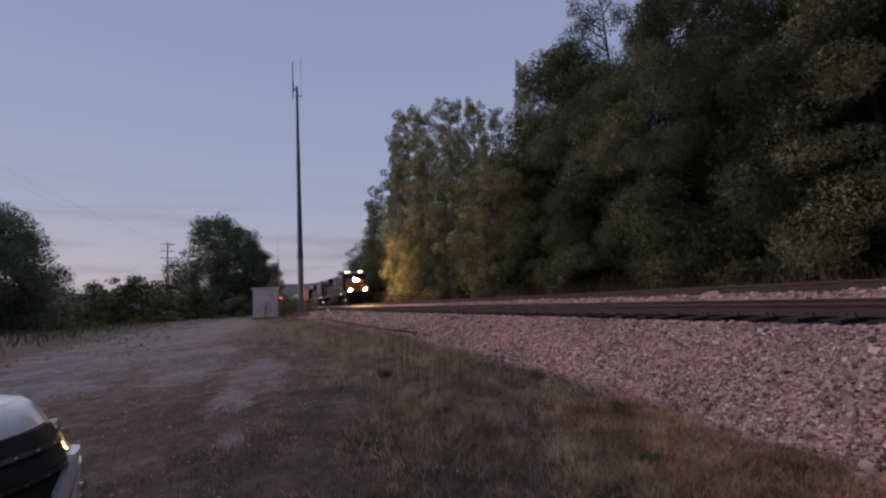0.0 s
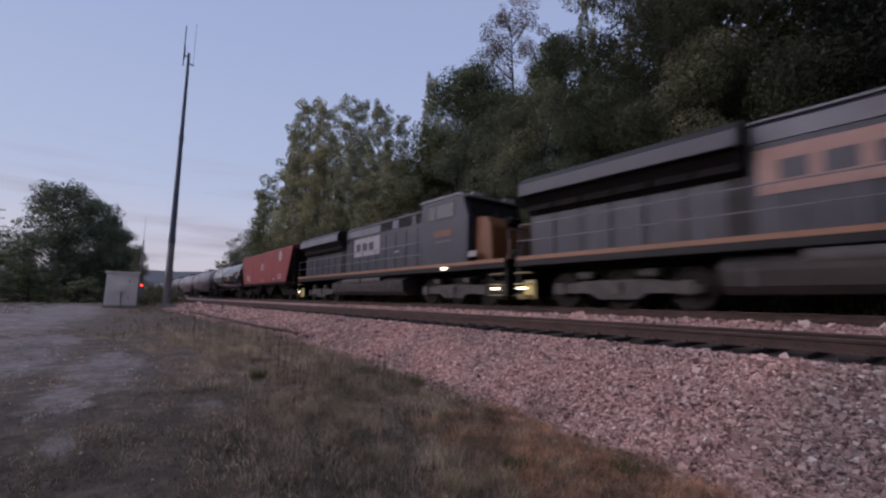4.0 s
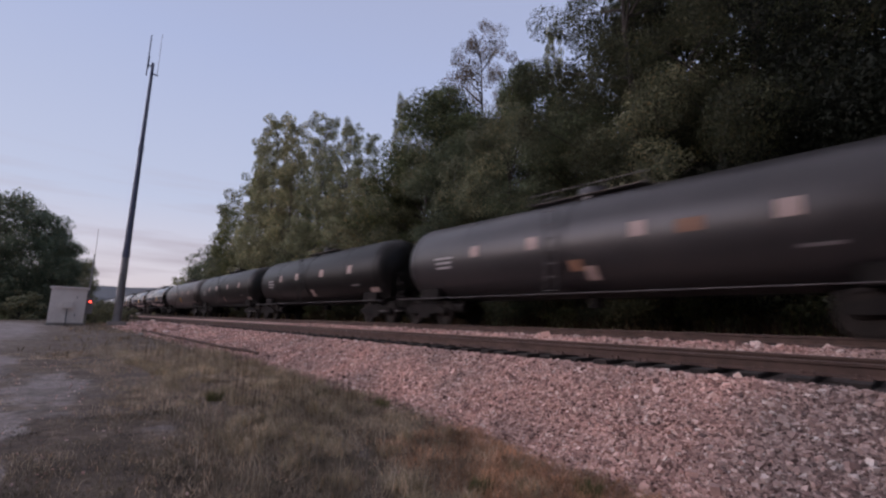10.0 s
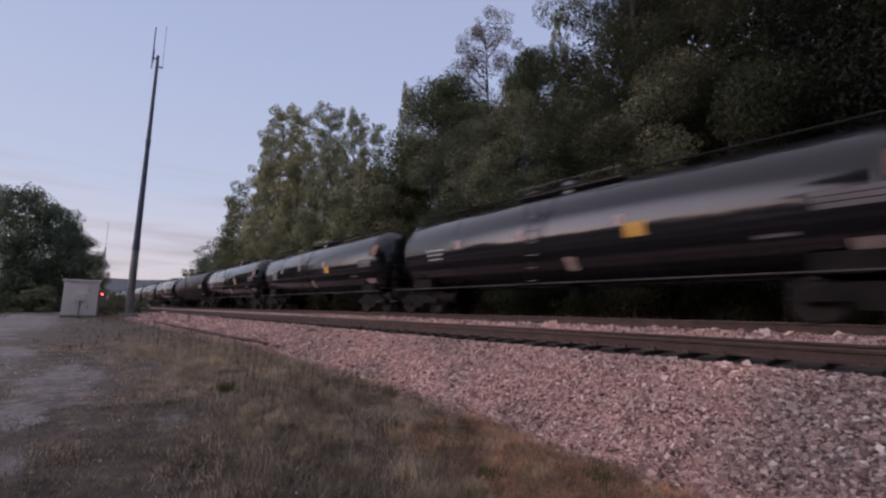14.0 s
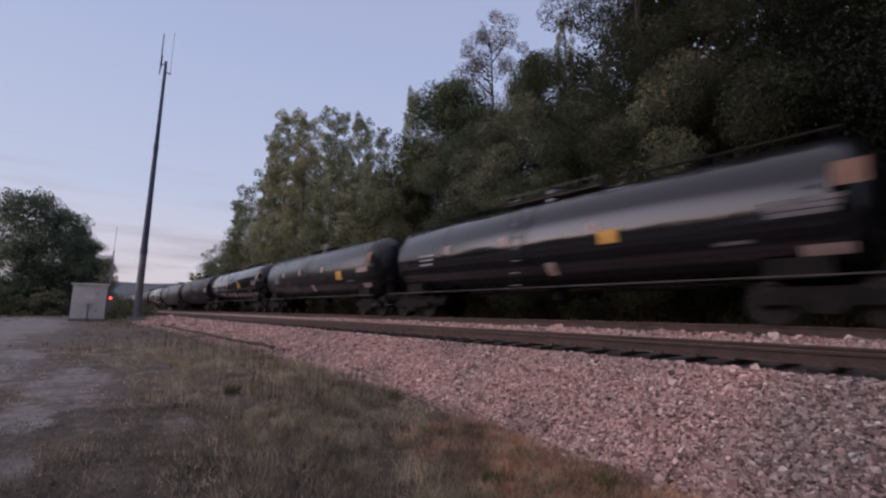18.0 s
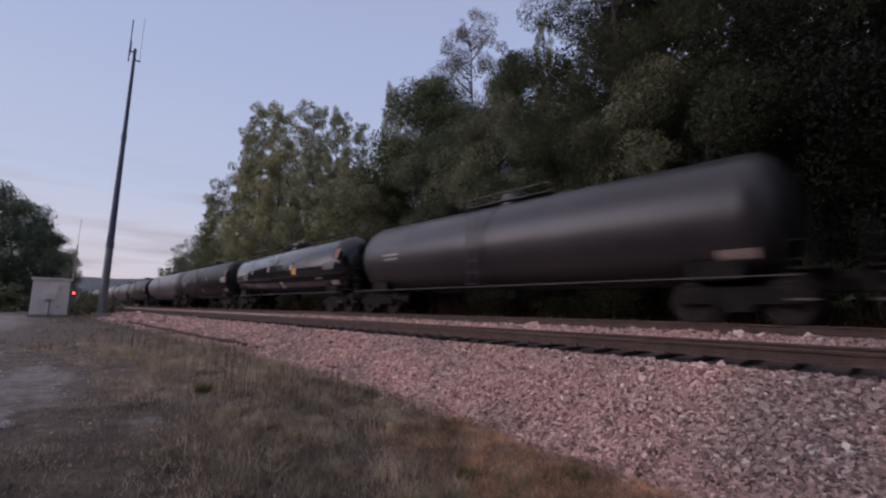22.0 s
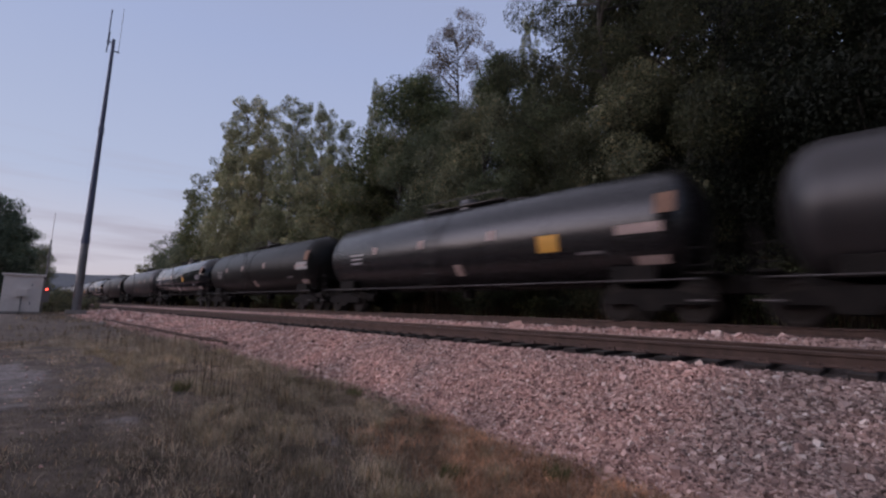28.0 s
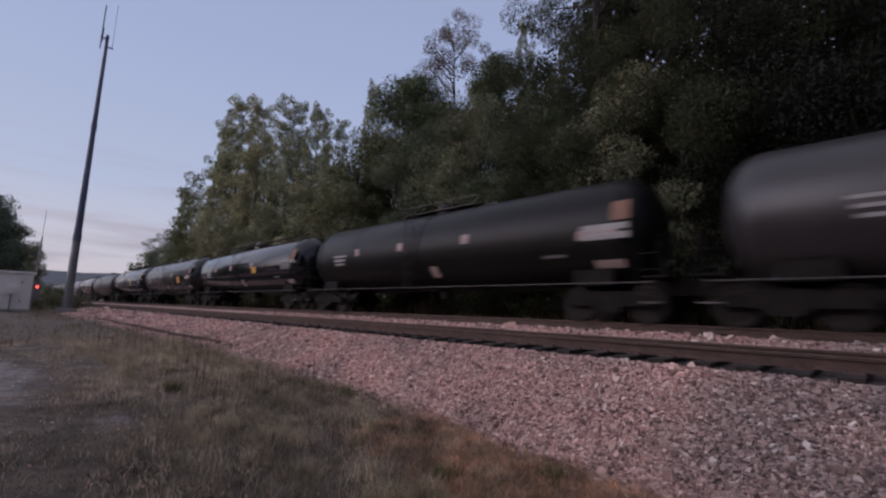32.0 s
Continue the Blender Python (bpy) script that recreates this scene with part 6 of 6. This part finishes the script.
        for k in range(12):
            rod_part("railing_post", (-10.1 + 1.38 * k, s * 1.46, 1.57), (-10.1 + 1.38 * k, s * 1.46, 2.62), 0.018, M_LOCO_GREY, t, seg=6)
        for z, r in ((2.62, 0.02), (2.1, 0.014)):
            rod_part("handrail", (-10.1, s * 1.46, z), (5.1, s * 1.46, z), r, M_LOCO_GREY, t, "thin pale handrail", seg=6)
        for y in (0.5, 1.3):
            rod_part("railing_post", (10.2, s * y, 1.57), (10.2, s * y, 2.6), 0.018, M_LOCO_GREY, t, seg=6)
        rod_part("handrail", (10.2, s * 0.5, 2.6), (10.2, s * 1.3, 2.6), 0.018, M_LOCO_GREY, t, "thin pale handrail", seg=6)
        for x in (9.75, -10.0):
            for k in range(3):
                box_part("step_tread", (x, s * 1.34, 0.36 + 0.36 * k), (0.62, 0.28, 0.03), M_STEP_PAINT, t, "pale yellow step")
            box_part("step_back", (x, s * 1.2, 0.55), (0.72, 0.05, 0.6), M_STEP_PAINT if x < 0 else M_BLACK_MATT, t, "painted plate behind the steps")
        if s < 0:
            box_part("rear_step_light", (-10.0, s * 1.46, 0.58), (0.34, 0.03, 0.05), M_STEP, t, "small lit step lamp")
    box_part("front_platform", (9.75, 0, 1.55), (1.0, 2.8, 0.05), M_BLACK_MATT, t)
    bm = bmesh.new()
    add_lathe(bm, [(4.3, 0.02), (4.3, 0.16), (4.36, 0.16), (4.5, 0.09), (4.52, 0.02)], 14, "z", (6.2, 0.3, 0))
    part("antenna_dome", bm, M_LOCO_GREY, t, smooth=True)
    return t


ENGINE_LEAD = locomotive("dark blue diesel locomotive with lit headlights, leading the train", True, M_EMBLEM, -1.95)
ENGINE_TRAIL = locomotive("dark blue and orange diesel locomotive, second in the train", False, M_WHITE_MARK, -1.0)
MOVING.append((ENGINE_LEAD, -67.45))
MOVING.append((ENGINE_TRAIL, -88.4))

# ---- rails and ties ----
track(NEAR_Y, NEAR_RAIL_Z, "nearer railway track on dark wooden ties", (-62, 8))
track(FAR_Y, FAR_RAIL_Z, "farther railway track that carries the train", (-20, 6))


def motions():
    for ob, s in MOVING:
        walk(ob, [(0.0, pose(s, FAR_Y, FAR_RAIL_Z)), (16.0, pose(s + SPEED * 16, FAR_Y, FAR_RAIL_Z)), (32.0, pose(s + SPEED * 32, FAR_Y, FAR_RAIL_Z))])


motions()
